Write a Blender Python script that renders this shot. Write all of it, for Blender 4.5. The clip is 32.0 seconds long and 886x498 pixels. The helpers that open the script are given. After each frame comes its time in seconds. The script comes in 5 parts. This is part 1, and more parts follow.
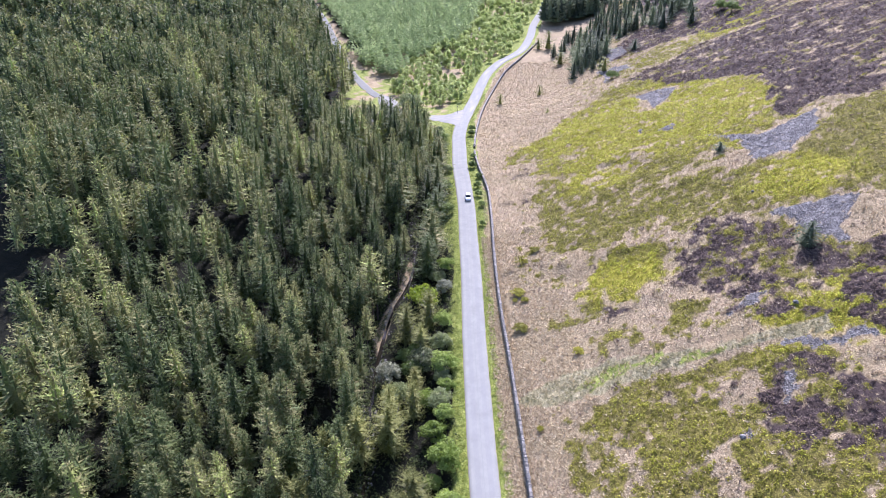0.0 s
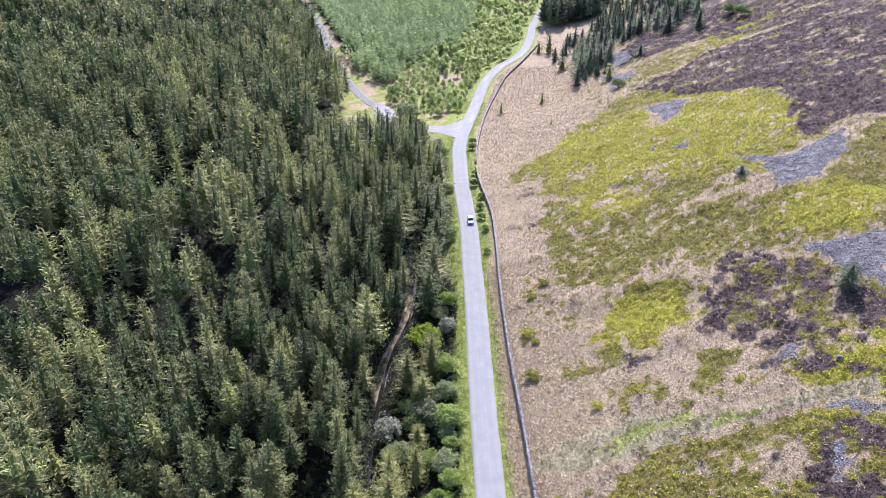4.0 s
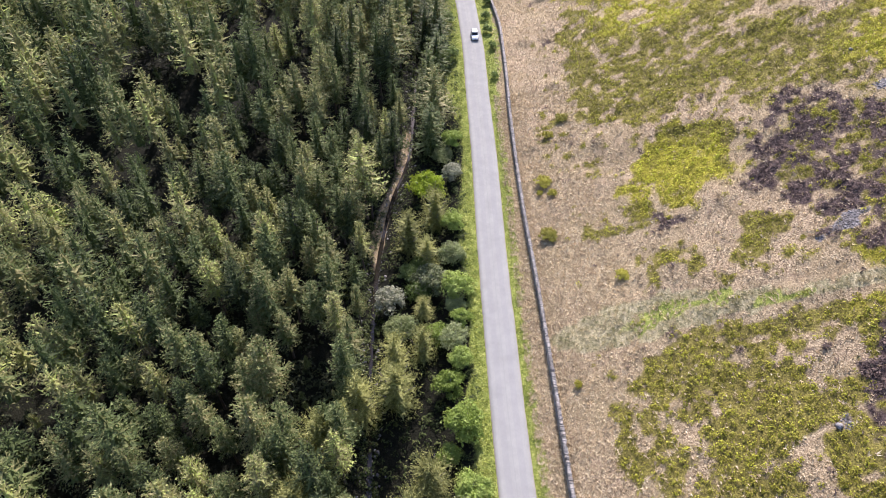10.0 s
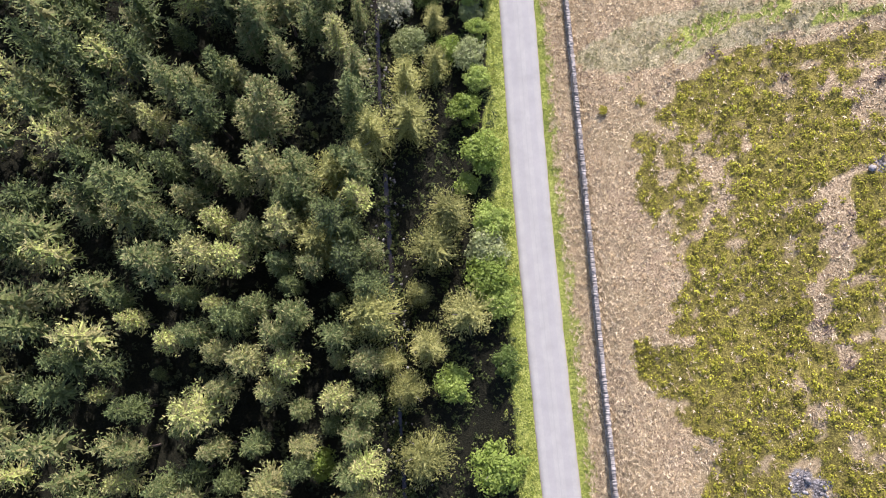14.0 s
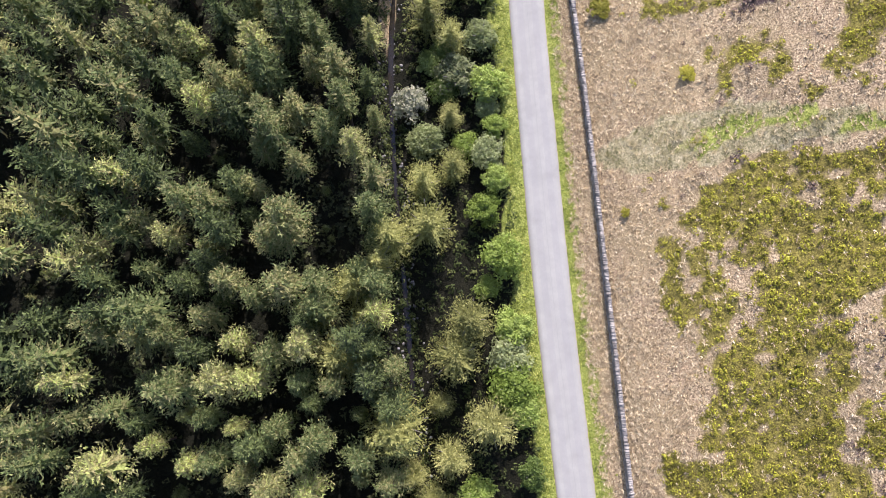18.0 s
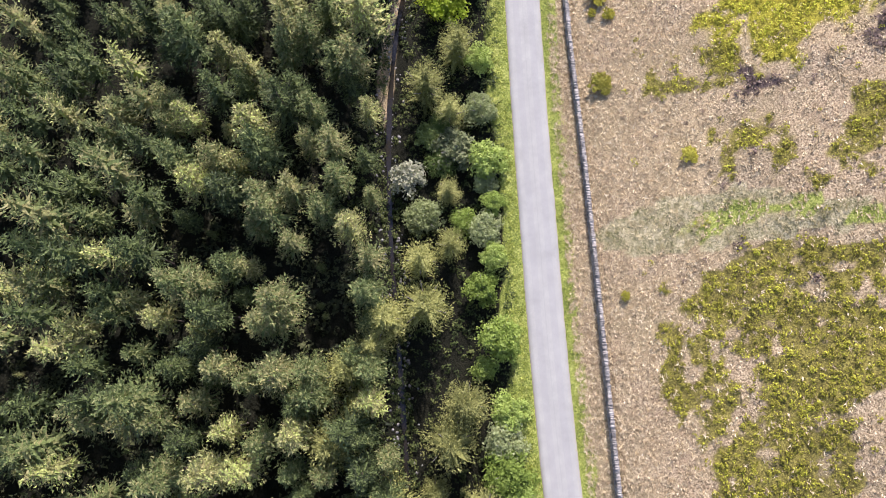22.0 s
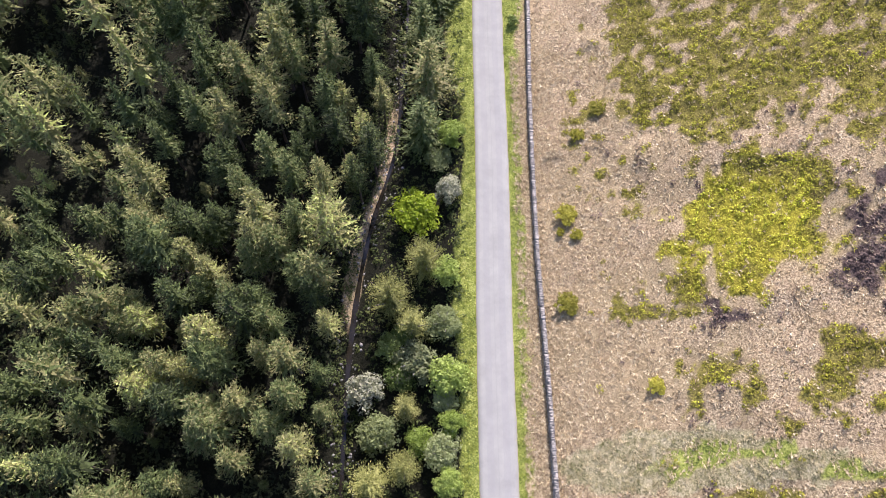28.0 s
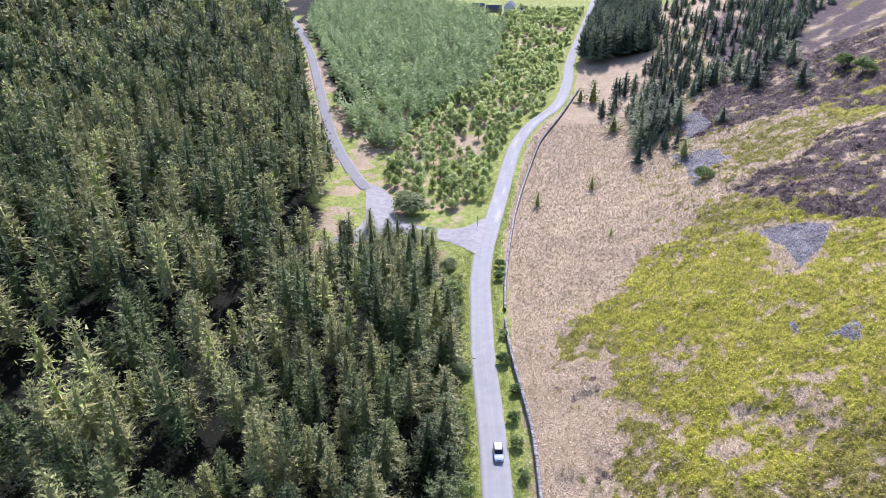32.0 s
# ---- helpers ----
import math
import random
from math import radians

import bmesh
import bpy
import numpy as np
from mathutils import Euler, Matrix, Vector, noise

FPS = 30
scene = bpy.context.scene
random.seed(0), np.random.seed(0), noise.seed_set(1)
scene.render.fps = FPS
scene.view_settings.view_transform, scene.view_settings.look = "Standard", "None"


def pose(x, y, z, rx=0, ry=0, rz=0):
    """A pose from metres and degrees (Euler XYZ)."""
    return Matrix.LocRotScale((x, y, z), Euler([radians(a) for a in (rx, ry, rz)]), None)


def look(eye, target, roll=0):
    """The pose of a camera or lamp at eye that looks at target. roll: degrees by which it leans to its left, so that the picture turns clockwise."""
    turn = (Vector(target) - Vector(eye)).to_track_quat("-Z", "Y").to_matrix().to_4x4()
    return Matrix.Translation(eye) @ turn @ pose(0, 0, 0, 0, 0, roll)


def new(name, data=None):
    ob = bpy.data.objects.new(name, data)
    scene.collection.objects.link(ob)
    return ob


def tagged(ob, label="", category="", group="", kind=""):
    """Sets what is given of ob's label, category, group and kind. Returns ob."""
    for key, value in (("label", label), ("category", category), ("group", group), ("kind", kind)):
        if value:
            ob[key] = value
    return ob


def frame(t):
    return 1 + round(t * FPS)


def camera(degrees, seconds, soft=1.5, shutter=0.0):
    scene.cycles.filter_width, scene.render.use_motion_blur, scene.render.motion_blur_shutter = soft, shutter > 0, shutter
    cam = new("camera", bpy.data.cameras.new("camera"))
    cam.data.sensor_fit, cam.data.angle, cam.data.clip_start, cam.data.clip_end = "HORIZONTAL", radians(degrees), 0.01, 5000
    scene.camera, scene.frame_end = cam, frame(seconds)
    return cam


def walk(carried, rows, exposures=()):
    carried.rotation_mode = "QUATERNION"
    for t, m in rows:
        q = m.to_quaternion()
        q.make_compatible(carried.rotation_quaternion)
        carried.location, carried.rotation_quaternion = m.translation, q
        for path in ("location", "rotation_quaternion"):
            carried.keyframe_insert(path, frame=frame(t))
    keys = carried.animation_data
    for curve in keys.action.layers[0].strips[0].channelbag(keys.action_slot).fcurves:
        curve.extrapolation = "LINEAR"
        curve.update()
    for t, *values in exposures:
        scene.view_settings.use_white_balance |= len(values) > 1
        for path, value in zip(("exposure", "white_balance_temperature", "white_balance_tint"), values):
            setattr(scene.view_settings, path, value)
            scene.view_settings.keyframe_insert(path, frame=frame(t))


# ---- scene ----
cam = camera(66.5, 32.0, soft=0.5)
PATH = [   # seconds, eye, degrees that it looks down, heading clockwise from +y
    (0, -4.45, -123.04, 94.60, 30.14, -2.23),
    (0.5, -4.78, -120.99, 94.92, 30.23, -2.17),
    (1, -5.12, -118.95, 95.23, 30.30, -2.09),
    (1.5, -5.43, -116.94, 95.54, 30.40, -2.05),
    (2, -5.75, -114.95, 95.84, 30.46, -1.98),
    (2.5, -6.06, -112.99, 96.10, 30.55, -1.93),
    (3, -6.36, -111.05, 96.29, 30.58, -1.87),
    (3.5, -6.62, -109.13, 96.40, 30.62, -1.80),
    (5.5, -7.54, -101.44, 96.44, 30.56, -1.59),
    (6, -7.83, -99.48, 96.44, 30.50, -1.52),
    (6.5, -8.16, -97.53, 96.42, 30.47, -1.44),
    (7, -8.47, -95.58, 96.40, 30.39, -1.36),
    (7.5, -8.78, -93.68, 96.37, 29.85, -1.29),
    (8, -9.11, -91.84, 96.30, 30.13, -1.19),
    (8.5, -9.45, -90.05, 96.16, 33.08, -1.06),
    (9, -9.77, -88.19, 95.87, 38.09, -0.86),
    (9.5, -9.96, -86.25, 95.47, 43.57, -0.79),
    (10, -10.12, -84.35, 95.13, 48.84, -0.74),
    (10.5, -10.36, -82.49, 94.94, 53.81, -0.65),
    (11, -10.72, -80.66, 94.93, 58.75, -0.56),
    (11.5, -11.18, -78.76, 95.04, 63.72, -0.39),
    (12, -11.63, -76.77, 95.28, 68.82, -0.19),
    (12.5, -12.13, -74.71, 95.55, 73.99, 0.01),
    (13, -12.59, -72.55, 95.75, 78.71, 0.18),
    (13.5, -12.97, -70.32, 95.84, 79.78, 0.29),
    (14, -13.37, -68.09, 95.96, 79.95, 0.41),
    (14.5, -13.75, -65.88, 96.11, 80.14, 0.47),
    (16.5, -15.29, -57.15, 96.93, 80.76, 0.84),
    (17, -15.66, -55.02, 97.05, 80.90, 1.25),
    (17.5, -16.00, -52.98, 97.14, 80.97, 1.41),
    (18, -16.34, -51.03, 97.21, 81.00, 1.41),
    (18.5, -16.64, -49.18, 97.22, 81.02, 1.38),
    (19, -16.84, -47.43, 97.20, 80.97, 1.38),
    (19.5, -16.81, -45.81, 97.17, 80.85, 1.39),
    (20, -16.55, -44.33, 97.13, 80.74, 1.24),
    (20.5, -16.13, -43.03, 97.10, 80.56, 1.06),
    (21, -15.78, -41.95, 97.09, 80.28, 1.08),
    (21.5, -15.72, -41.11, 97.08, 80.29, 0.91),
    (22, -15.51, -40.45, 97.12, 80.44, 0.77),
    (22.5, -14.98, -39.93, 97.18, 80.57, 0.61),
    (23, -14.19, -39.44, 97.19, 80.70, 0.45),
    (23.5, -13.17, -38.92, 97.16, 80.75, 0.20),
    (24, -11.98, -38.31, 97.09, 80.76, -0.06),
    (24.5, -10.84, -37.61, 97.06, 80.70, -0.22),
    (26.5, -8.95, -34.41, 96.99, 80.82, -0.88),
    (27, -8.83, -33.34, 96.84, 80.82, -1.20),
    (27.5, -8.66, -32.04, 96.73, 74.97, -1.83),
    (28, -8.55, -30.62, 96.75, 67.81, -2.32),
    (28.5, -8.59, -29.09, 96.71, 61.48, -2.55),
    (29, -8.67, -27.46, 96.57, 54.59, -2.78),
    (29.5, -8.68, -25.78, 96.35, 47.51, -2.98),
    (30, -8.65, -24.08, 96.09, 40.81, -3.14),
    (30.5, -8.65, -22.40, 95.84, 36.44, -3.23),
    (31, -8.71, -20.69, 95.59, 33.79, -3.29),
    (31.5, -8.81, -18.98, 95.37, 31.34, -3.36),
    (32, -8.93, -17.30, 95.13, 30.46, -3.40),
]
walk(cam, [(t, pose(x, y, z, 90 - down, 0, -turn)) for t, x, y, z, down, turn in PATH], exposures=((0.0, 0.78, 5500, 31), (8.0, 0.7, 5550, 30), (9.5, 0.68, 6000, 28), (11.5, 0.78, 6150, 28), (24.0, 0.79, 6100, 27), (28.2, 0.75, 6150, 29), (30.2, 0.7, 5700, 31), (32.0, 0.64, 5450, 32)))

# ---- light ----
SUN_ELEVATION, SUN_AZIMUTH = radians(36), radians(8)  # azimuth clockwise from +y
world = bpy.data.worlds.new("sky")
scene.world = world
world.use_nodes = True
wn = world.node_tree.nodes
sky = wn.new("ShaderNodeTexSky")
sky.sky_type, sky.sun_disc = "NISHITA", False
sky.sun_elevation, sky.sun_rotation = SUN_ELEVATION, SUN_AZIMUTH
sky.air_density, sky.dust_density = 1.0, 1.5
wn["Background"].inputs["Strength"].default_value = 0.15
world.node_tree.links.new(sky.outputs["Color"], wn["Background"].inputs["Color"])
sun = new("sun", bpy.data.lights.new("sun", "SUN"))
sun.data.energy, sun.data.angle, sun.data.color = 5.0, radians(0.6), (1.0, 0.95, 0.86)
sun.matrix_world = look((0, 0, 200), Vector((0, 0, 200)) - Vector((
    math.sin(SUN_AZIMUTH) * math.cos(SUN_ELEVATION), math.cos(SUN_AZIMUTH) * math.cos(SUN_ELEVATION), math.sin(SUN_ELEVATION))))

rng = np.random.default_rng(7)


# ---- materials ----
class Mat:
    """A node material, with short ways to add nodes."""

    def __init__(self, name, rough=0.9, spec=0.3):
        self.m = bpy.data.materials.new(name)
        self.m.use_nodes = True
        self.t = self.m.node_tree
        self.b = self.t.nodes["Principled BSDF"]
        self.b.inputs["Roughness"].default_value = rough
        self.b.inputs["Specular IOR Level"].default_value = spec
        self.co = self.node("ShaderNodeNewGeometry").outputs["Position"]

    def node(self, kind, **values):
        n = self.t.nodes.new(kind)
        for k, v in values.items():
            n.inputs[k].default_value = v
        return n

    def link(self, a, b):
        self.t.links.new(a, b)

    def noise(self, scale, detail=4.0, rough=0.6, where=None, out="Fac"):
        n = self.node("ShaderNodeTexNoise", Scale=scale, Detail=detail, Roughness=rough)
        self.link(where or self.co, n.inputs["Vector"])
        return n.outputs[out]

    def voronoi(self, scale, where=None, feature="F1", out="Distance"):
        n = self.node("ShaderNodeTexVoronoi", Scale=scale)
        n.feature = feature
        self.link(where or self.co, n.inputs["Vector"])
        return n.outputs[out]

    def ramp(self, fac, stops):
        n = self.node("ShaderNodeValToRGB")
        e = n.color_ramp.elements
        while len(e) < len(stops):
            e.new(0.5)
        for el, (p, c) in zip(e, stops):
            el.position, el.color = p, (*c, 1) if isinstance(c, tuple) else (c, c, c, 1)
        self.link(fac, n.inputs["Fac"])
        return n.outputs["Color"]

    def mix(self, fac, a, b, blend="MIX"):
        n = self.node("ShaderNodeMix")
        n.data_type, n.blend_type = "RGBA", blend
        for value, slot in ((fac, n.inputs[0]), (a, n.inputs[6]), (b, n.inputs[7])):
            if isinstance(value, tuple):
                slot.default_value = (*value, 1)
            elif isinstance(value, (int, float)):
                slot.default_value = value
            else:
                self.link(value, slot)
        return n.outputs[2]

    def math(self, op, a, b=0.0, c=0.0, clamp=False):
        n = self.node("ShaderNodeMath")
        n.operation, n.use_clamp = op, clamp
        for i, value in enumerate((a, b, c)):
            if isinstance(value, (int, float)):
                n.inputs[i].default_value = value
            else:
                self.link(value, n.inputs[i])
        return n.outputs[0]

    def attr(self, name):
        n = self.node("ShaderNodeAttribute")
        n.attribute_name = name
        s = self.node("ShaderNodeSeparateColor")
        self.link(n.outputs["Color"], s.inputs[0])
        return s.outputs

    def fac(self, name):
        n = self.node("ShaderNodeAttribute")
        n.attribute_name = name
        return n.outputs["Fac"]

    def color(self, c):
        if isinstance(c, tuple):
            self.b.inputs["Base Color"].default_value = (*c, 1)
        else:
            self.link(c, self.b.inputs["Base Color"])
        return self

    def bump(self, height, distance=0.05, strength=0.6):
        n = self.node("ShaderNodeBump", Distance=distance, Strength=strength)
        self.link(height, n.inputs["Height"])
        self.link(n.outputs["Normal"], self.b.inputs["Normal"])
        return self


def foliage(name, dark, mid, tip, source="tint", rough=0.75, through_light=0.0, warm=None, grain=(0.9, 0.35, 0.75), own=0.35):
    """Leaf material: three tones, by the tree (attribute or object) and by the single frond."""
    m = Mat(name, rough, 0.25)
    g = m.node("ShaderNodeNewGeometry")
    if source == "tint":
        tree = m.fac("tint")
    else:
        tree = m.node("ShaderNodeObjectInfo").outputs["Random"]
    frond = g.outputs["Random Per Island"]
    f = m.math("ADD", m.math("MULTIPLY", tree, 1 - own), m.math("MULTIPLY", frond, own))
    col = m.ramp(f, ((0.1, dark), (0.45, mid), (0.72, warm), (0.95, tip)) if warm else ((0.1, dark), (0.5, mid), (0.9, tip)))
    # colour noise; at high contrast it imitates the fine shading between needles
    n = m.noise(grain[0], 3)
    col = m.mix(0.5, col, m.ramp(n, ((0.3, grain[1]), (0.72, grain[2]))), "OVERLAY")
    m.color(col)
    if through_light:
        t = m.node("ShaderNodeBsdfTranslucent")
        m.link(col, t.inputs["Color"])
        a = m.node("ShaderNodeMixShader")
        a.inputs[0].default_value = through_light
        out = m.t.nodes["Material Output"]
        m.link(m.b.outputs[0], a.inputs[1])
        m.link(t.outputs[0], a.inputs[2])
        m.link(a.outputs[0], out.inputs["Surface"])
    return m.m


def plain(name, c1, c2, scale, rough=0.85, bump=0.0, dist=0.02, spec=0.3, metal=0.0):
    m = Mat(name, rough, spec)
    n = m.noise(scale, 6)
    m.color(m.mix(m.ramp(n, ((0.35, 0.0), (0.65, 1.0))), c1, c2))
    m.b.inputs["Metallic"].default_value = metal
    if bump:
        m.bump(n, dist, bump)
    return m.m


# ---- the lie of the land ----
BASE_Y = (-400, -100, 110, 155.4, 195.9, 289.7, 404.9, 543, 760, 1900)
BASE_Z = (2, 0, 0, -2.3, -5, -7, -9, -11.5, -15, -10)
ROAD_Y = (-400, -200, -84, -60, -42, -20, 0, 25, 45, 64.5, 80, 99, 115, 130, 145, 164, 187, 213, 243, 264, 289, 327, 373, 416, 533, 860)
ROAD_X = (20, 9.5, 2.5, 0.8, -0.4, -1.4, -2.2, -2.9, -3.8, -4.5, -5.6, -7.1, -7.6, -8, -7.2, -5, -2, 1.2, 6.2, 13, 25, 34, 40.5, 49, 73, 130)
FOOT_Y = (-400, -120, -44, -12.3, 39.6, 89.9, 119.1, 148.6, 199.3, 246.4, 351.7, 731.4)
FOOT_X = (2, 2, 3.3, 4.9, 8.3, 12.9, 16, 19.2, 30.8, 39.5, 63, 159.7)
STREAM_Y = (-200, -88.9, -55.6, -42, -18.6, -9.7, 3.2, 13.4, 26, 41.8, 61.7, 104.6, 148.4, 170, 216.9, 263.6, 340.1, 505.3)
STREAM_X = (-11.8, -18.6, -20.8, -21.7, -23.2, -23.4, -22.9, -21.7, -19, -18.6, -18.5, -19, -21.7, -24.2, -18.5, -14.9, 3.9, 28.5)

TRACK_X = (-47.5, -51, -59, -68, -79, -91, -107, -126, -156, -182)
TRACK_Y = (192, 198, 215, 237, 271, 312, 366, 421, 491, 560)
# small peat scarps on the slope: place, half width, height
LEDGES = (
    (13.8, 85.5, 2.6, 0.9), (8.2, 64.8, 2.4, 0.9), (12.8, 45.4, 2.6, 0.8), (33.1, 19.6, 4.5, 0.9), (39.5, 71.7, 3.6, 0.9), (27.1, 30.6, 2.5, 0.7),
    (19.9, 21.7, 1.8, 0.7), (6.7, 24.2, 1.6, 0.8), (37.8, 105.4, 3, 0.7), (25.8, -33.2, 2, 0.5), (16.5, -65.9, 2.5, 0.7), (52.6, 42.8, 4, 0.9),
    (30.9, 197.2, 3, 0.8), (24.1, 63.4, 3, 0.6),
)


def hermite(y, ys, xs):
    """A smooth curve through the points (ys, xs)."""
    ys, xs = np.array(ys, float), np.array(xs, float)
    y = np.clip(np.asarray(y, float), ys[0], ys[-1])
    m = np.gradient(xs, ys)
    i = np.clip(np.searchsorted(ys, y) - 1, 0, len(ys) - 2)
    h = ys[i + 1] - ys[i]
    t = (y - ys[i]) / h
    return ((2 * t**3 - 3 * t**2 + 1) * xs[i] + (t**3 - 2 * t**2 + t) * h * m[i]
            + (3 * t**2 - 2 * t**3) * xs[i + 1] + (t**3 - t**2) * h * m[i + 1])


def step(a, b, x):
    t = np.clip((x - a) / (b - a), 0, 1)
    return t * t * (3 - 2 * t)


def lattice(x, y, seed):
    """Value noise, 0 to 1."""
    xi, yi = np.floor(x), np.floor(y)
    u, v = x - xi, y - yi
    u, v = u * u * (3 - 2 * u), v * v * (3 - 2 * v)

    def at(a, b):
        s = np.sin(a * 127.1 + b * 311.7 + seed * 74.7) * 43758.5453
        return s - np.floor(s)
    return ((at(xi, yi) * (1 - u) + at(xi + 1, yi) * u) * (1 - v)
            + (at(xi, yi + 1) * (1 - u) + at(xi + 1, yi + 1) * u) * v)


def fbm(x, y, size, seed=0, octaves=4):
    total, amp, norm = 0.0, 1.0, 0.0
    for o in range(octaves):
        total = total + amp * lattice(x / size * 2**o + 17.3 * o, y / size * 2**o + 9.1 * o, seed + o)
        norm += amp
        amp *= 0.55
    return total / norm


def road_x(y):
    return hermite(y, ROAD_Y, ROAD_X)


def stream_x(y):
    return hermite(y, STREAM_Y, STREAM_X)


def smooth_land(x, y):
    """Height without the small bumps."""
    b = hermite(y, BASE_Y, BASE_Z)
    xf = hermite(y, FOOT_Y, FOOT_X)
    up = 4 * np.logaddexp(0, (x - xf) / 4) * (0.04 + 0.96 * step(2.5, 10, x - road_x(y)))   # the road runs on a level shelf
    z = b + 0.41 * np.minimum(up, 150 + 0.3 * (up - 150))
    d = road_x(y) - x
    z = z - (2.6 - 1.8 * step(127, 161, y)) * step(3.6, 11, d) + 0.03 * np.maximum(0, d - 28)
    z = z + 0.22 * np.maximum(0, d - 260)
    return z


def land(x, y):
    """Height of the ground."""
    x, y = np.asarray(x, float), np.asarray(y, float)
    z = smooth_land(x, y)
    d = x - road_x(y)
    hill = step(10, 22, d) * (1 - step(127, 196, y) * (1 - step(30, 55, d)))
    z = z + hill * (1.9 * (fbm(x, y, 16, 3) - 0.5) + 0.7 * (fbm(x, y, 4.5, 5, 3) - 0.5))
    z = z + 0.4 * (fbm(x, y, 7, 9) - 0.5) * step(5, 9, np.abs(d))
    z = z - 0.9 * np.exp(-((x - stream_x(y)) / 1.3) ** 2) * (1 - step(146, 153, y) * (1 - step(176, 183, y)))
    for lx, ly, w, h in LEDGES:
        z = z + h * np.exp(-((x - lx) / w) ** 2) / (1 + np.exp(-np.clip((y - ly) / 0.3, -50, 50))) * np.exp(-np.maximum(0, y - ly) / 4)
    z = z - 0.12 * (1 - step(2.7, 4.2, np.abs(d)))
    return z


# ---- mesh helpers ----
def mesh_of(name, verts, faces, material, tint=None, smooth=False):
    """A triangle mesh from arrays."""
    me = bpy.data.meshes.new(name)
    verts, faces = np.asarray(verts, np.float32), np.asarray(faces, np.int32)
    n = faces.shape[1]
    me.vertices.add(len(verts))
    me.vertices.foreach_set("co", verts.ravel())
    me.loops.add(faces.size)
    me.loops.foreach_set("vertex_index", faces.ravel())
    me.polygons.add(len(faces))
    me.polygons.foreach_set("loop_start", np.arange(0, faces.size, n, dtype=np.int32))
    me.polygons.foreach_set("loop_total", np.full(len(faces), n, np.int32))
    if smooth:
        me.polygons.foreach_set("use_smooth", np.ones(len(faces), bool))
    if tint is not None:
        me.attributes.new("tint", "FLOAT", "POINT").data.foreach_set("value", np.asarray(tint, np.float32))
    me.update()
    me.validate()
    if material:
        me.materials.append(material)
    return me


def spread(templates, pos, size, turn, stretch=None, lean=0.0, tone=None):
    """Joins a copy of a template (verts, faces) for each place into one pair of arrays, with a random tint for each."""
    V, F, T, base = [], [], [], 0
    which = rng.integers(0, len(templates), len(pos))
    tone = rng.random(len(pos)) if tone is None else tone
    stretch = np.ones(len(pos)) if stretch is None else stretch
    for k, (tv, tf) in enumerate(templates):
        idx = np.nonzero(which == k)[0]
        if not len(idx):
            continue
        c, s = np.cos(turn[idx])[:, None], np.sin(turn[idx])[:, None]
        x, y, z = tv[:, 0][None], tv[:, 1][None], tv[:, 2][None]
        sz, st = size[idx][:, None], stretch[idx][:, None]
        lx, ly = (rng.normal(0, lean, (len(idx), 1)) for _ in range(2))
        out = np.stack([(c * x - s * y) * sz + lx * z * sz * st, (s * x + c * y) * sz + ly * z * sz * st, z * sz * st], -1) + pos[idx][:, None, :]
        V.append(out.reshape(-1, 3))
        F.append((tf[None] + (np.arange(len(idx)) * len(tv))[:, None, None] + base).reshape(-1, 3))
        T.append(np.repeat(tone[idx], len(tv)))
        base += len(idx) * len(tv)
    return np.concatenate(V), np.concatenate(F), np.concatenate(T)


def stuff(name, templates, pos, size, material, label, category, stretch=None, lean=0.0, parent=None, tone=None):
    """One object of very many small things."""
    v, f, t = spread(templates, np.asarray(pos), np.asarray(size), rng.random(len(pos)) * 6.283, stretch, lean, tone)
    ob = new(name, mesh_of(name, v, f, material, t))
    if parent:
        ob.parent = parent
        return tagged(ob, label, kind="stuff")
    return tagged(ob, label, category, kind="stuff")


def part(name, bm, material, parent, label=""):
    """Links a bmesh as one mesh object under a thing or a part."""
    me = bpy.data.meshes.new(name)
    bm.to_mesh(me)
    bm.free()
    me.materials.append(material)
    ob = new(name, me)
    ob.parent = parent
    return tagged(ob, label)


def piece(name, me, parent, label=""):
    """Links a mesh as an object under a thing or a part."""
    ob = new(name, me)
    ob.parent = parent
    return tagged(ob, label)


def thing(name, label, category, at=(0, 0, 0), group="", turn=0.0):
    ob = new(name)
    ob.matrix_world = pose(*at, 0, 0, turn)
    return tagged(ob, label, category, group)


def tube(points, radii, sides=7):
    """A tapered tube through points."""
    v, f = [], []
    pts = [Vector(p) for p in points]
    for i, p in enumerate(pts):
        a = (pts[min(i + 1, len(pts) - 1)] - pts[max(i - 1, 0)]).normalized()
        u = a.cross(Vector((0.31, 0.95, 0.11))).normalized()
        w = a.cross(u)
        for k in range(sides):
            t = 6.2832 * k / sides
            v.append(tuple(p + (u * math.cos(t) + w * math.sin(t)) * radii[i]))
    for i in range(len(pts) - 1):
        for k in range(sides):
            a, b = i * sides + k, i * sides + (k + 1) % sides
            f += [(a, b, b + sides), (a, b + sides, a + sides)]
    v.append(tuple(pts[-1]))
    for k in range(sides):
        f.append(((len(pts) - 1) * sides + k, (len(pts) - 1) * sides + (k + 1) % sides, len(v) - 1))
    return np.array(v), np.array(f)


def joined(pairs):
    V, F, base = [], [], 0
    for v, f in pairs:
        V.append(v)
        F.append(f + base)
        base += len(v)
    return np.concatenate(V), np.concatenate(F)


# ---- ground cover ----
def blobs(x, y, spec):
    """The greatest of soft ellipses (x, y, rx, ry), 1 in the middle, 0 at the rim, below 0 outside."""
    best = np.full(np.shape(x), -3.0)
    for bx, by, rx, ry in spec:
        best = np.maximum(best, 1 - np.sqrt(((x - bx) / rx) ** 2 + ((y - by) / ry) ** 2))
    return best


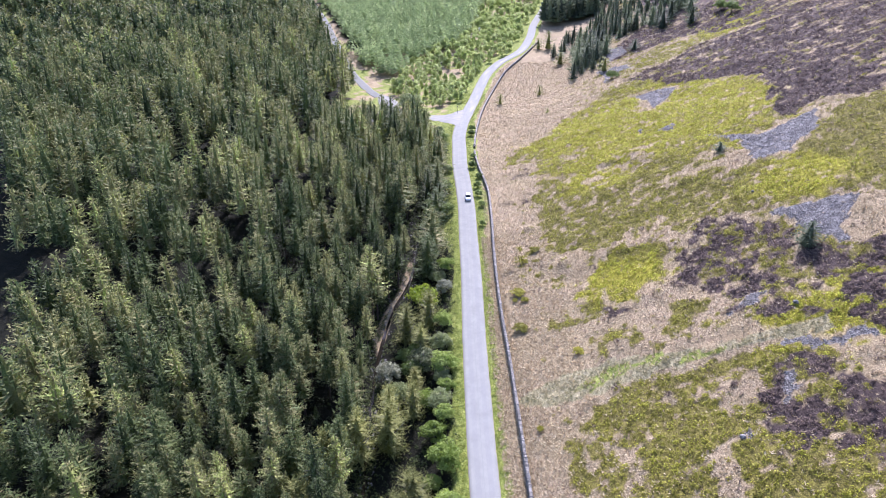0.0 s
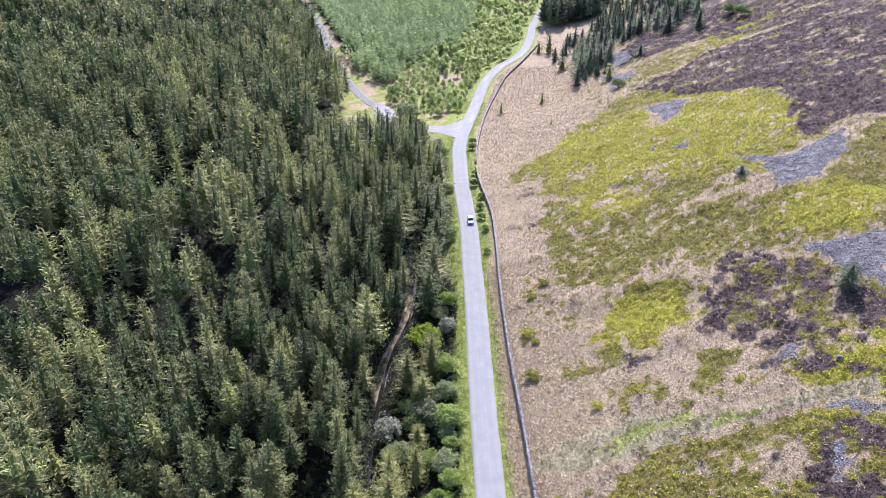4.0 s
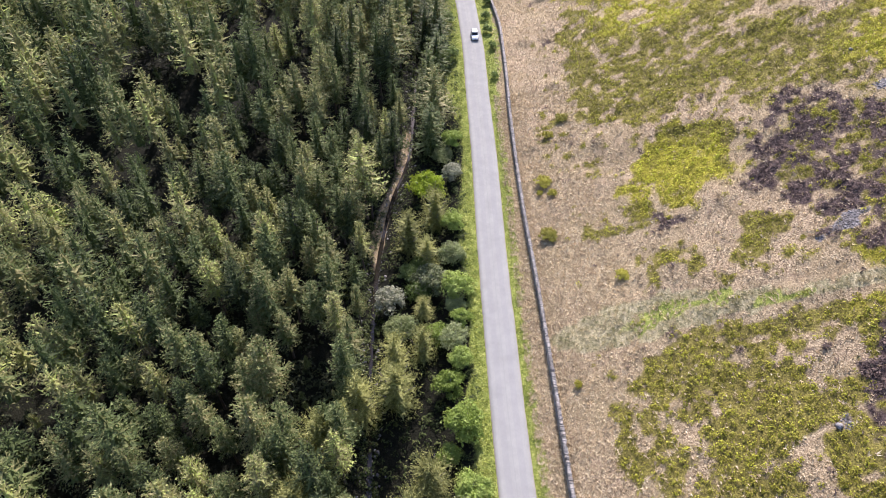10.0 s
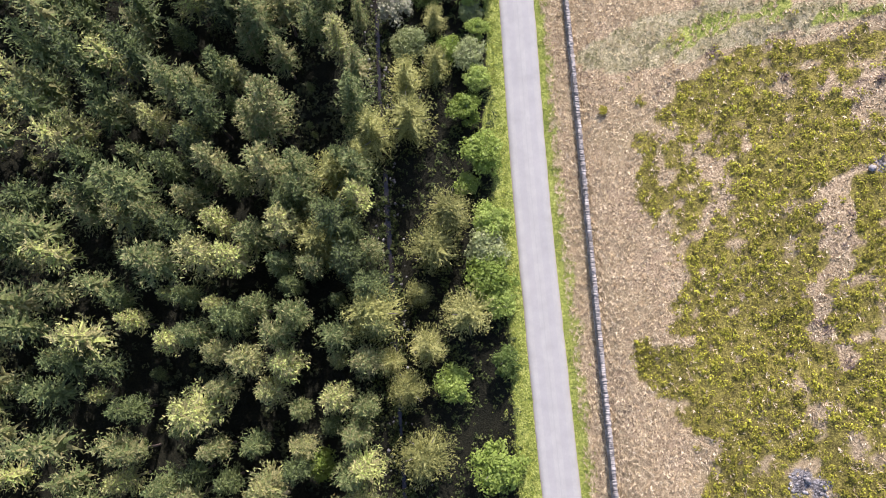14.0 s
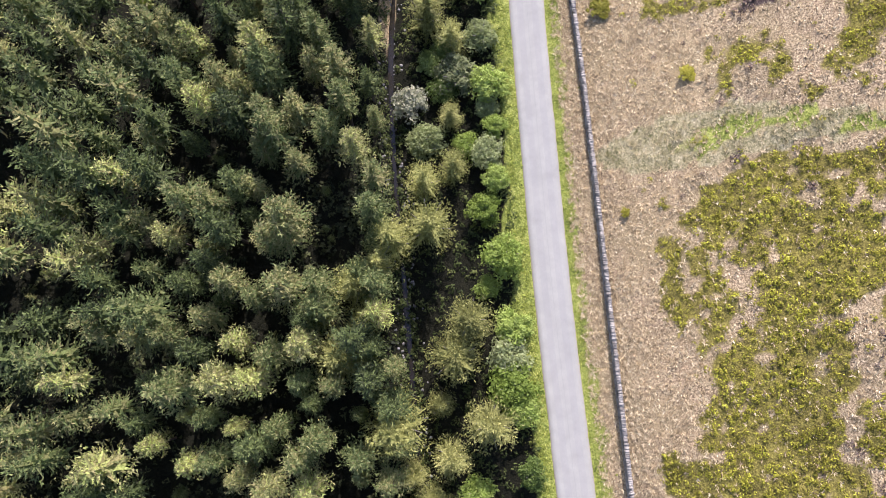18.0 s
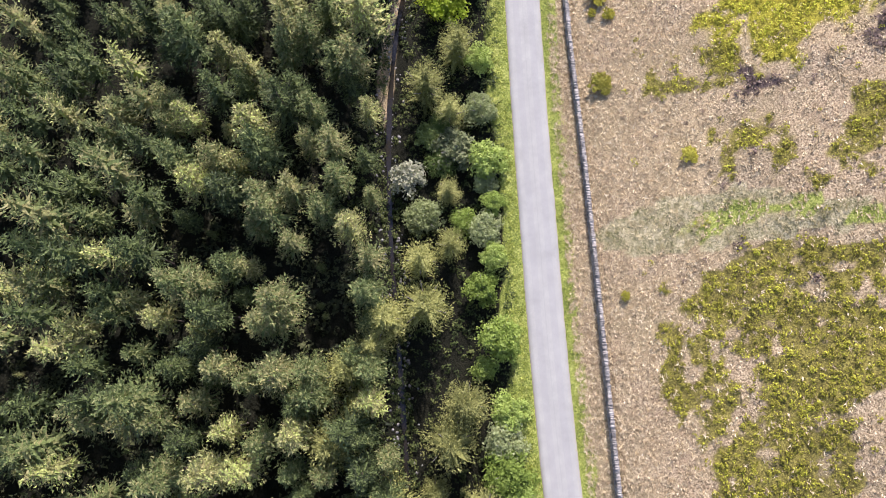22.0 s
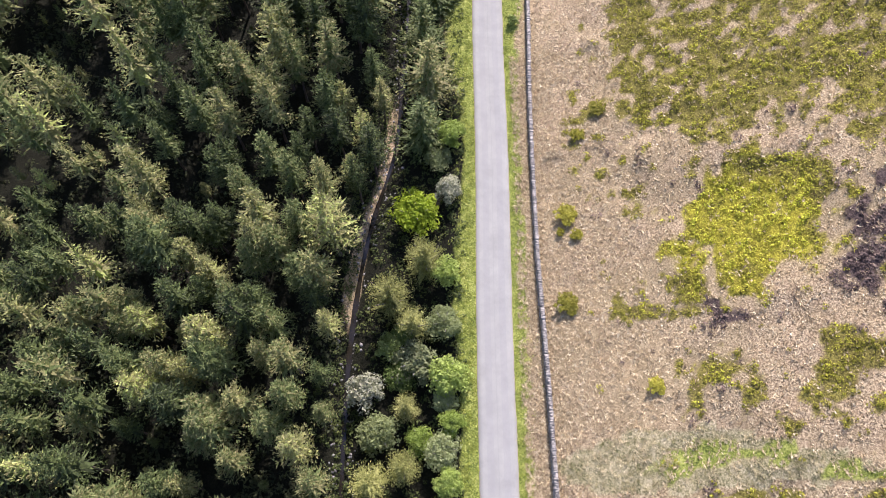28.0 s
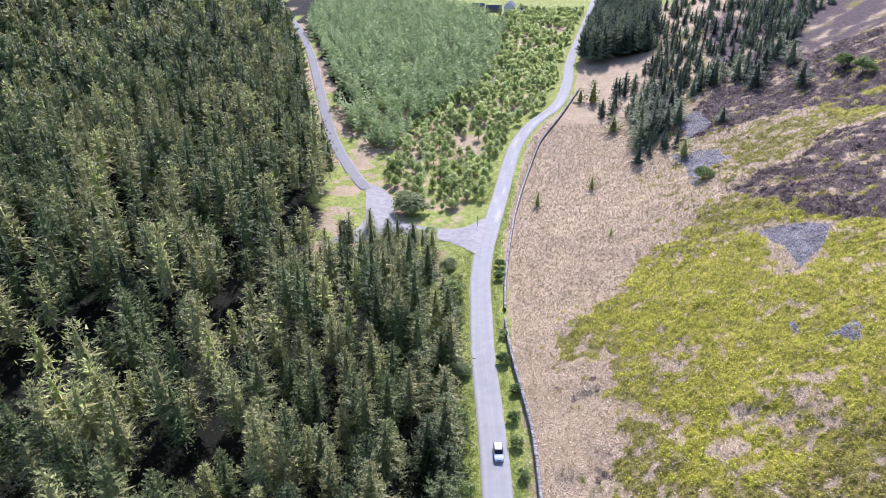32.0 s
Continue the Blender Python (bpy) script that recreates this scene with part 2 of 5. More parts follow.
# patches of the moor by outline; the number is how closely the plant covers the ground
BILBERRY = (
    (0.62, ((13, 110), (26, 122), (41, 137), (54, 154), (64, 152), (69, 139), (73, 124), (80, 120), (92, 108), (84, 60), (59, 58), (44, 68), (26, 75), (20, 80), (20, 90), (16, 95), (11, 101))),
    (0.5, ((17, 75), (26, 75), (35, 70), (44, 68), (59, 58), (68, 45), (56, 40), (44, 46), (31, 50), (20, 58), (17, 65))),
    (0.7, ((56, 43), (68, 43), (77, 40), (94, 59), (106, 57), (108, 40), (95, 8), (79, 15), (64, 19), (53, 22), (46, 32))),
    (0.9, ((24, 14), (32, 19), (41, 17), (40, 6), (35, 0.5), (30, 2), (24, 8))),
    (0.5, ((31, 38), (40, 40), (46, 26), (40, 18), (30, 25))),
    (0.5, ((14.5, -5), (17.5, 2.5), (24.4, 4), (30, -1), (25, -3), (18, -5))),
    (0.35, ((35, -16), (36, -8), (38, -4), (45, -7), (45, -14), (40.5, -20))),
    (0.2, ((24, -17), (23, -10), (28.5, -8), (30, -15), (28, -19))),
    (0.3, ((44, -4), (52, 16), (62, 14), (80, -6), (68, -24), (52, -14))),
    (0.25, ((75, 120), (100, 150), (110, 120), (100, 80), (92, 100))),
    (0.5, ((16, 53), (23, 63), (38, 61), (58, 56), (62, 48), (52, 16), (41, 21), (31, 21), (24, 25), (16, 32))),
    (0.12, ((10, 36), (16, 38), (22, 34), (21, 22), (13, 18), (10, 25))),
    (0.68, ((18.6, -28), (13, -37), (13.3, -45), (19, -55), (18, -61), (12.5, -66), (13.4, -70), (18.4, -74), (23, -77), (19, -82), (20, -98), (60, -98), (62, -60), (58, -26), (44, -26), (34, -25), (24, -26.5))),
    (0.9, ((100, 205), (124, 238), (140, 242), (140, 226), (113, 179), (100, 182))),
    (0.4, ((60, 189), (83, 209), (99, 198), (92, 177), (77, 170), (65, 174))),
    (0.5, ((48, -12), (60, -14), (72, -22), (80, -12), (84, -22), (70, -34), (56, -24))),
)
BARE = (((32.3, -46), (35.3, -46), (35.7, -55), (36.7, -67), (33.3, -68), (32.4, -59)), ((39, -30), (44, -30.6), (43.6, -37.5), (39, -38)), ((57, 133), (66, 131), (73, 124), (66, 112), (58, 109), (58, 119)))
HEATHER = (
    (0.6, ((61, 160), (79, 167), (95, 178), (106, 174), (150, 170), (130, 60), (106, 57), (96, 66), (84, 62), (92, 108), (80, 120), (73, 124), (69, 140))),
    (0.6, ((59, 215), (80, 215), (100, 205), (113, 179), (160, 160), (240, 200), (220, 480), (120, 400), (95, 280))),
    (0.45, ((50, 21), (61, 17), (66, 7), (71, -3), (79, -4), (82, -12), (70, -32), (61, -24), (55, -16), (47, -15), (43, -3), (40, 2))),
    (0.5, ((46, -30), (54, -29), (62, -38), (66, -44), (61, -56), (50, -50), (41, -50))),
    (0.3, ((25.5, 1.5), (30.6, 0.5), (31.5, -4.5), (26.5, -5))),
    (0.5, ((60, -60), (100, -40), (100, -110), (48, -100))),
)
SCREE = (
    ((64.6, 70), (69, 64), (77, 58), (92, 62), (86, 49), (78, 43), (70.5, 43), (71, 57)), ((64, 17), (73, 16), (79.5, 13.5), (75, 5), (71, -2.5), (68, 7)),
    ((46, -14.5), (51, -10), (55, -11), (51, -13.5)), ((57.6, 131), (65.3, 129), (71.5, 124), (66, 114.5), (60, 110.5), (60.5, 119)), ((56, 86), (60, 89.5), (62, 87), (58, 83)),
    ((51.7, 92.4), (53.7, 89.5), (51.8, 87.5)), ((57, 204), (69, 198), (69, 183), (61, 180), (54, 169), (57, 186)), ((66, 242), (76, 241), (74, 222), (65, 215)),
    ((49.5, -32), (52, -32), (49, -38), (47, -40)), ((52, -24.4), (60, -26.5), (66, -28.5), (65, -30.2), (59, -28.6), (52, -26.4)), ((28, -81), (31.7, -80.5), (31.8, -83), (29, -83.3)),
    ((39, -43), (41.2, -42.8), (41.2, -44.6), (39.2, -44.7)),
)
RUSHES = ((6.2, -22.4), (11, -19.5), (14.7, -17.9), (18.8, -17.7), (25.4, -18.2), (30.4, -19.2), (34.5, -21), (44, -22), (60, -22), (60, -25), (39, -24.2), (34.3, -24), (27, -24.6), (20.6, -26), (12.4, -26.5), (6.6, -24.6))
WET = (((14.5, -23.8), (19.4, -21.2), (26, -19.8), (34, -20.8), (34.7, -22.4), (25.3, -22.6), (20, -24.1), (15.2, -24.9)), ((36.7, -22.2), (43.3, -22.4), (43.8, -23.7), (37.2, -23.6)))
VIVID = ((48, 112, 30, 26), (70, 100, 22, 40), (32, 9, 9, 9), (74, 28, 10, 12), (85, 88, 14, 12), (120, 210, 20, 30), (62, -22, 14, 9), (50, 85, 26, 18), (35, 66, 12, 9))


def inside(x, y, poly):
    """Whether places lie inside a polygon."""
    hit = np.zeros(np.shape(x), bool)
    for (x1, y1), (x2, y2) in zip(poly, poly[1:] + poly[:1]):
        hit ^= ((y1 > y) != (y2 > y)) & (x < (x2 - x1) * (y - y1) / (y2 - y1 + 1e-9) + x1)
    return hit


def cover(x, y):
    """Ground cover by place, each 0 to 1: bilberry, heather, scree, lush grass, forest floor with painted shade, pale
    rushes, vivid green.
    """
    d = x - road_x(y)
    n1, n2 = fbm(x, y, 9, 21) - 0.5, fbm(x, y, 3, 31) - 0.5
    fine = fbm(x, y, 1.7, 33, 2) - 0.5
    mottle = 1.3 * (fbm(x, y, 8, 23, 4) - 0.5) + 2.2 * fine
    other = 1.3 * (fbm(x, y, 7, 27, 4) - 0.5) + 1.7 * (fbm(x, y, 1.9, 37, 2) - 0.5)
    on_hill = step(6.5, 9, d)
    jx, jy = x + 9 * n1 + 4 * n2, y + 9 * (fbm(x, y, 9, 29) - 0.5) + 4 * (fbm(x, y, 3, 35) - 0.5)
    field = step(105, 135, y) * (1 - step(34, 60, d)) + (1 - step(10, 15, d))   # plain dead grass
    bil = -0.42 - 0.6 * field + 0.25 * step(22, 32, x) * step(-8, 25, y)
    for close, poly in BILBERRY:
        bil = np.maximum(bil, np.where(inside(jx, jy, poly), close - 0.25, -2.0))
    for poly in BARE:
        bil = np.where(inside(jx, jy, poly), bil - 0.9, bil)
    bil = 0.95 * step(-0.35, 0.4, bil + 0.8 * mottle) * on_hill
    hea = -0.6 - 0.6 * field
    for close, poly in HEATHER:
        hea = np.maximum(hea, np.where(inside(jx, jy, poly), close - 0.3, -2.0))
    hea = 0.92 * step(-0.35, 0.45, hea + 0.85 * other) * on_hill
    scr = np.zeros(np.shape(x))
    sx, sy = x + 3.2 * n2 + 2 * n1, y + 3.2 * (fbm(x, y, 3, 35) - 0.5)
    for poly in SCREE:
        scr = np.maximum(scr, inside(sx, sy, poly))
    scr = scr * step(-0.42, -0.2, n2 + 0.4 * n1)
    bil, hea = bil * (1 - scr), hea * (1 - scr)
    rus = inside(sx, sy, RUSHES) * step(7.0, 8.0, d)
    lush = (1 - step(3.0, 4.2, np.abs(d) - 1.0 * (d < 0) - 1.0 * (d > 0) - 2.0 * step(45, 60, y) * (1 - step(127, 161, y)) * (d > 0) + 2.4 * n2)) + (d < 0) * (1 - step(4.5, 8 + 8 * step(30, 70, y), -d + 5 * n1)) * 0.95
    valley = step(162, 185, y) * (d < 0) * (1 - step(55, 80, -d - 0.25 * np.maximum(0, y - 218)))
    valley = np.maximum(valley, (y > 195) * (1 - step(6, 12, np.abs(x - hermite(y, TRACK_Y, TRACK_X)) + 6 * n1)))
    lush = np.clip(lush + valley * step(-0.1, 0.2, n1 + 0.5 * n2), 0, 1)
    lush = np.maximum(lush, 0.8 * step(472, 527, y + 60 * n1) * (x > -170) * (x < 180))
    lush = np.maximum(lush, 0.75 * ((x > -75) & (x < 0) & (y > 137) & (y < 223) & (d < 0)) * step(-0.2, 0.1, n1 + n2))
    bank = np.exp(-((x - stream_x(y) + 0.8) / 1.7) ** 2) * step(-20, 4, y) * (1 - step(30, 48, y)) * (0.5 + fbm(x, y, 5, 77))
    # ground below the trees, where the canopy's shade is put into the colour
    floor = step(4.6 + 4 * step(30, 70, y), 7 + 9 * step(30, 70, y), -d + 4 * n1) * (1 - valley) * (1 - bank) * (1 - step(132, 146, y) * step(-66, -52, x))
    lush = lush * (1 - 0.6 * bank)
    for poly in WET:
        lush = np.maximum(lush, inside(sx, sy, poly) * step(-0.3, 0.0, n2 + 0.3 * n1))
    rus = rus * (1 - 0.8 * lush * (d > 8))
    vivid = step(-0.2, 0.3, blobs(x, y, VIVID) + 0.6 * mottle)
    bil *= (1 - rus)
    hea *= (1 - rus)
    return bil, hea, scr, lush, floor, rus, vivid


# ---- ground ----
def axis(fine_lo, fine_hi, step_, lo, hi):
    mid = np.arange(fine_lo, fine_hi + 0.1, step_)
    out, s, p = [], step_, fine_hi
    while p < hi:
        s = min(s * 1.12, 90)
        p += s
        out.append(p)
    neg, s, p = [], step_, fine_lo
    while p > lo:
        s = min(s * 1.12, 90)
        p -= s
        neg.append(p)
    return np.concatenate([neg[::-1], mid, out])


def build_ground():
    gx, gy = axis(-50, 110, 1.0, -1600, 1800), axis(-105, 250, 1.15, -1200, 2600)
    X, Y = np.meshgrid(gx, gy)
    Z = land(X, Y)
    nx, ny = len(gx), len(gy)
    i = (np.arange(ny - 1)[:, None] * nx + np.arange(nx - 1)[None]).ravel()
    faces = np.stack([i, i + 1, i + nx + 1, i + nx], -1)
    m = Mat("moor_ground", 0.95, 0.15)
    a, b = m.attr("cover_a"), m.attr("cover_b")
    fine, mid, big = m.noise(4.2, 6, 0.75), m.noise(0.6, 5), m.noise(0.07, 4)
    straw = m.ramp(fine, ((0.4, (0.075, 0.054, 0.034)), (0.5, (0.38, 0.29, 0.175)), (0.6, (0.72, 0.585, 0.37))))
    straw = m.mix(m.ramp(mid, ((0.4, 0.0), (0.7, 0.6))), straw, (0.3, 0.215, 0.13))
    straw = m.mix(m.ramp(big, ((0.45, 0.0), (0.7, 0.5))), straw, (0.42, 0.34, 0.18))

    def lay(weight, below, colours, sharp=0.16):
        n = m.math("ADD", weight, m.math("MULTIPLY", m.math("SUBTRACT", fine, 0.5), 0.9))
        n = m.math("ADD", n, m.math("MULTIPLY", m.math("SUBTRACT", mid, 0.5), 0.9))
        f = m.ramp(n, ((0.5 - sharp, 0.0), (0.5 + sharp, 1.0)))
        c = m.ramp(m.math("ADD", m.math("MULTIPLY", fine, 0.7), m.math("MULTIPLY", mid, 0.3)), colours)
        return m.mix(f, below, c)
    straw = m.mix(m.math("MULTIPLY", m.ramp(m.noise(0.16, 5), ((0.42, 0.0), (0.6, 1.0))), 0.45), straw, (0.25, 0.2, 0.1))
    c = lay(a[0], straw, ((0.38, (0.04, 0.034, 0.012)), (0.52, (0.19, 0.165, 0.04)), (0.66, (0.42, 0.37, 0.09))))
    c = m.mix(m.math("MULTIPLY", m.fac("cover_c"), m.math("MULTIPLY", a[0], 0.8)), c, (0.95, 1.0, 0.3), "SOFT_LIGHT")
    c = lay(a[1], c, ((0.38, (0.026, 0.019, 0.018)), (0.52, (0.085, 0.062, 0.054)), (0.66, (0.24, 0.18, 0.145))))
    c = lay(b[2], c, ((0.38, (0.06, 0.07, 0.022)), (0.5, (0.33, 0.295, 0.16)), (0.62, (0.62, 0.54, 0.35))))
    c = lay(b[0], c, ((0.39, (0.06, 0.085, 0.018)), (0.5, (0.22, 0.265, 0.05)), (0.61, (0.47, 0.48, 0.14))))
    # needle litter taken down to near black in place of canopy shade
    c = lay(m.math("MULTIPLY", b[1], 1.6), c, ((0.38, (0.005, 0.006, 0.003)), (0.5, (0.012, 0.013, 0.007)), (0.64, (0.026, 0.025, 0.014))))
    stones = m.voronoi(4.0)
    c = lay(a[2], c, ((0.4, (0.035, 0.033, 0.031)), (0.5, (0.14, 0.132, 0.123)), (0.6, (0.39, 0.37, 0.345))), 0.14)
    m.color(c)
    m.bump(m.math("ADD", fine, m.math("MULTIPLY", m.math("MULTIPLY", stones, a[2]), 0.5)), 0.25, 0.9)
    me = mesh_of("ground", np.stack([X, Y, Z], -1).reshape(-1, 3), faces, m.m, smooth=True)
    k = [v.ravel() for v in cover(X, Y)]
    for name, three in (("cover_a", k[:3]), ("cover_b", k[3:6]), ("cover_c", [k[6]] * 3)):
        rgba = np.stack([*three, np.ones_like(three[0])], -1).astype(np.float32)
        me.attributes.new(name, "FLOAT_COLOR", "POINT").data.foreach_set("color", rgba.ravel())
    tagged(new("ground", me), "moorland hillside, verges and forest floor with shade painted in", "ground", kind="structure")


build_ground()


# ---- road, side road, lay-by, track ----
def asphalt(name, light, warm=0.0):
    m = Mat(name, 0.92, 0.12)
    grain, patch, big = m.noise(30, 5, 0.7), m.noise(0.5, 5), m.noise(0.06, 3)
    c = m.ramp(patch, ((0.3, tuple(light * k for k in (0.875, 0.88, 0.795))), (0.7, tuple(light * k for k in (1.085, 1.085, 0.965)))))
    c = m.mix(0.35, c, m.ramp(grain, ((0.3, 0.3), (0.7, 0.7))), "OVERLAY")
    c = m.mix(m.math("MULTIPLY", m.ramp(big, ((0.4, 0.0), (0.7, 1.0))), 0.35), c, (light * 1.1, light * 1.08, light * 0.96))
    across = m.fac("across")
    wheel = m.math("ADD", m.math("POWER", m.math("COMPARE", across, 0.30, 0.09), 1.0), m.math("COMPARE", across, 0.72, 0.09))
    c = m.mix(m.math("MULTIPLY", wheel, 0.18), c, (light * 0.72, light * 0.72, light * 0.75))
    seam = m.math("COMPARE", m.math("ADD", across, m.math("MULTIPLY", m.math("SUBTRACT", patch, 0.5), 0.04)), 0.5, 0.012)
    c = m.mix(m.math("MULTIPLY", seam, 0.12), c, (light * 0.55, light * 0.55, light * 0.57))
    edge = m.math("GREATER_THAN", m.math("ADD", m.math("ABSOLUTE", m.math("SUBTRACT", across, 0.5)), m.math("MULTIPLY", m.math("SUBTRACT", m.noise(2.0, 4), 0.5), 0.1)), 0.475)
    c = m.mix(m.math("MULTIPLY", edge, 0.6), c, (0.3, 0.26, 0.2))
    m.color(c)
    m.bump(grain, 0.01, 0.5)
    return m.m


ASPHALT = asphalt("worn_asphalt", 0.305)


def ribbon(name, xs, ys, half, material, label, category, lift=0.0, crown=0.06, wobble=0.1, steps=9):
    """A road surface along a line, with a crown, ragged edges and a thin edge face."""
    xs, ys = np.asarray(xs, float), np.asarray(ys, float)
    tx, ty = np.gradient(xs), np.gradient(ys)
    ln = np.hypot(tx, ty)
    nx, ny = ty / ln, -tx / ln
    n = len(xs)
    along = np.concatenate([[0], np.cumsum(np.hypot(np.diff(xs), np.diff(ys)))])
    u = np.linspace(-1, 1, steps)
    wl = half + wobble * (fbm(along, along * 0 + 3, 2.2, 41) - 0.5) * 2
    wr = half + wobble * (fbm(along, along * 0 + 8, 2.2, 43) - 0.5) * 2
    V, A = [], []
    zc = smooth_land(xs, ys) + lift
    for k, uu in enumerate(u):
        w = np.where(uu < 0, wl, wr) * uu
        V.append(np.stack([xs + nx * w, ys + ny * w, zc + crown * (1 - uu * uu)], -1))
        A.append(np.full(n, (uu + 1) / 2))
    for uu, ww in ((-1, wl), (1, wr)):
        V.append(np.stack([xs + nx * ww * uu * 1.02, ys + ny * ww * uu * 1.02, zc - 0.25], -1))
        A.append(np.full(n, (uu + 1) / 2))
    V, A = np.stack(V, 1), np.stack(A, 1)
    rows = steps + 2
    order = [steps, *range(steps), steps + 1]
    F = []
    i = np.arange(n - 1) * rows
    for a, b in zip(order[:-1], order[1:]):
        F.append(np.stack([i + a, i + b, i + b + rows, i + a + rows], -1))
    me = mesh_of(name, V.reshape(-1, 3), np.concatenate(F), material, smooth=True)
    me.attributes.new("across", "FLOAT", "POINT").data.foreach_set("value", A.ravel().astype(np.float32))
    return tagged(new(name, me), label, category, kind="structure")


ry = np.concatenate([np.arange(-300, 300, 1.0), np.arange(300, 850, 4.0)])
ribbon("road", road_x(ry), ry, 2.65, ASPHALT, "narrow worn grey asphalt valley road", "road")

ty_ = np.arange(TRACK_Y[0], TRACK_Y[-1], 1.8)
ribbon("forest_track", hermite(ty_, TRACK_Y, TRACK_X), ty_, 2.3, asphalt("track_stone", 0.24), "pale stony forestry track", "track", lift=0.14, wobble=0.35)

LAYBY = ((-8, 141), (-13, 149.2), (-17, 154), (-22, 155), (-27, 158), (-34, 159), (-39, 158), (-40, 153), (-45, 151), (-53, 150), (-50, 155), (-45, 160), (-44, 168), (-46, 180), (-48, 192),
         (-51, 197), (-48, 197), (-43, 194), (-40, 189), (-37, 183), (-36, 174), (-35, 168), (-30, 165), (-24, 162), (-17, 162), (-12, 163), (-6, 172))


def build_side_road():
    bm = bmesh.new()
    ring = []
    pts = [Vector((*p, 0)) for p in LAYBY]
    for i, p in enumerate(pts):   # soften the outline
        a, b = pts[i - 1], pts[(i + 1) % len(pts)]
        for t in (-0.3, 0.0, 0.3):
            q = p.lerp(a, -t) if t < 0 else p.lerp(b, t)
            ring.append(q * 0.8 + (p * 0.6 + a * 0.2 + b * 0.2) * 0.2)
    face = bm.faces.new([bm.verts.new(q) for q in ring])
    bmesh.ops.triangulate(bm, faces=[face])
    bmesh.ops.subdivide_edges(bm, edges=bm.edges[:], cuts=4, use_grid_fill=True)
    for v in bm.verts:
        v.co.z = float(smooth_land(v.co.x, v.co.y)) + 0.1
    bmesh.ops.recalc_face_normals(bm, faces=bm.faces[:])
    me = bpy.data.meshes.new("side_road")
    bm.to_mesh(me)
    bm.free()
    me.materials.append(plain("side_road_asphalt", (0.19, 0.185, 0.165), (0.27, 0.262, 0.235), 0.6, 0.75, 0.3, 0.02))
    if me.polygons[0].normal.z < 0:
        me.flip_normals()
    tagged(new("side_road", me), "pale asphalt side road widening into a lay-by", "road", kind="structure")


build_side_road()


# ---- plants: shapes ----
def conifer(seed, tiers, around, sprays, wide=0.12, bare=0.35, spray=0.022, ragged=0.3, taper=0.8, slim=0.26, core=True):
    """Crown of a conifer of height 1: whorls of branches that dip and turn up at the tip, each a narrow fan set with fine sprays."""
    r = np.random.default_rng(seed)
    V, F = [], []

    def tri(a, b, c):
        F.append((len(V), len(V) + 1, len(V) + 2))
        V.extend((a, b, c))
    up = np.array([0.0, 0.0, 1.0])
    for i in range(tiers):
        f = (i + 0.5) / tiers
        L = wide * ((1 - f) ** taper * (1 + 0.14 * math.sin(9 * f + seed)) + 0.05) * (0.75 + 0.25 * min(1, f * 6))
        count = max(5, round(around * (1 - 0.45 * f)))
        for k in range(count):
            a = 6.2832 * (k + r.random() * 0.8) / count + i * 2.4
            l = L * min(1.45, max(0.4, 1 + ragged * r.normal()))
            h = bare + (1 - bare) * f + r.normal() * 0.4 * (1 - bare) / tiers
            d = np.array([math.cos(a), math.sin(a), 0.0])
            s = np.array([-math.sin(a), math.cos(a), 0.0])
            dip = 0.6 - 0.75 * f + 0.15 * r.normal()

            def at(t):
                return d * (l * t) + up * (h - l * (dip * t - 0.45 * t * t * t))
            w = l * slim
            if sprays == 0:
                mid = at(0.62) - up * 0.1 * l
                tri(at(0.22), mid - s * w, at(1.0))
                tri(at(0.22), at(1.0), mid + s * w)
                continue
            tri(at(0.15) - s * w * 0.35, at(0.8), at(0.15) + s * w * 0.35)
            for q in range(max(4, round(sprays * (0.35 + 0.65 * l / wide)))):   # tufts of short sprays, closest towards the tip
                t = 0.42 + 0.58 * r.random() ** 0.7
                off = r.normal() * 0.5 * w * (1.5 - t)
                p = at(t) + s * off + up * (0.25 * spray * r.normal() - 0.3 * abs(off))
                n = spray * (0.5 + 1.0 * r.random())
                way = d * (0.25 + 0.6 * r.random()) + s * (0.7 * off / w + 0.5 * r.normal()) + up * (0.25 + 0.4 * r.normal())
                way /= np.linalg.norm(way)
                side = np.cross(way, up + 0.8 * r.normal(size=3))
                side *= 0.23 * n / np.linalg.norm(side)
                tri(p - side, p + way * n, p + side)
    if core:
        rings = []
        for f in (0.0, 0.3, 0.65, 0.95):
            rad = 0.4 * wide * (1 - f) ** 0.9 + 0.004
            rings.append([np.array([math.cos(1.2566 * q + f * 3) * rad, math.sin(1.2566 * q + f * 3) * rad, bare + (1 - bare) * f - 0.03]) for q in range(5)])
        for lo, hi in zip(rings[:-1], rings[1:]):
            for q in range(5):
                tri(lo[q], lo[(q + 1) % 5], hi[q])
                tri(hi[q], lo[(q + 1) % 5], hi[(q + 1) % 5])
    for k in range(3):
        a = 2.1 * k
        tri(np.array([0.008 * math.cos(a), 0.008 * math.sin(a), 0.94]), np.array([0.008 * math.cos(a + 2), 0.008 * math.sin(a + 2), 0.94]), np.array([0, 0, 1.03]))
    return np.array(V), np.array(F)


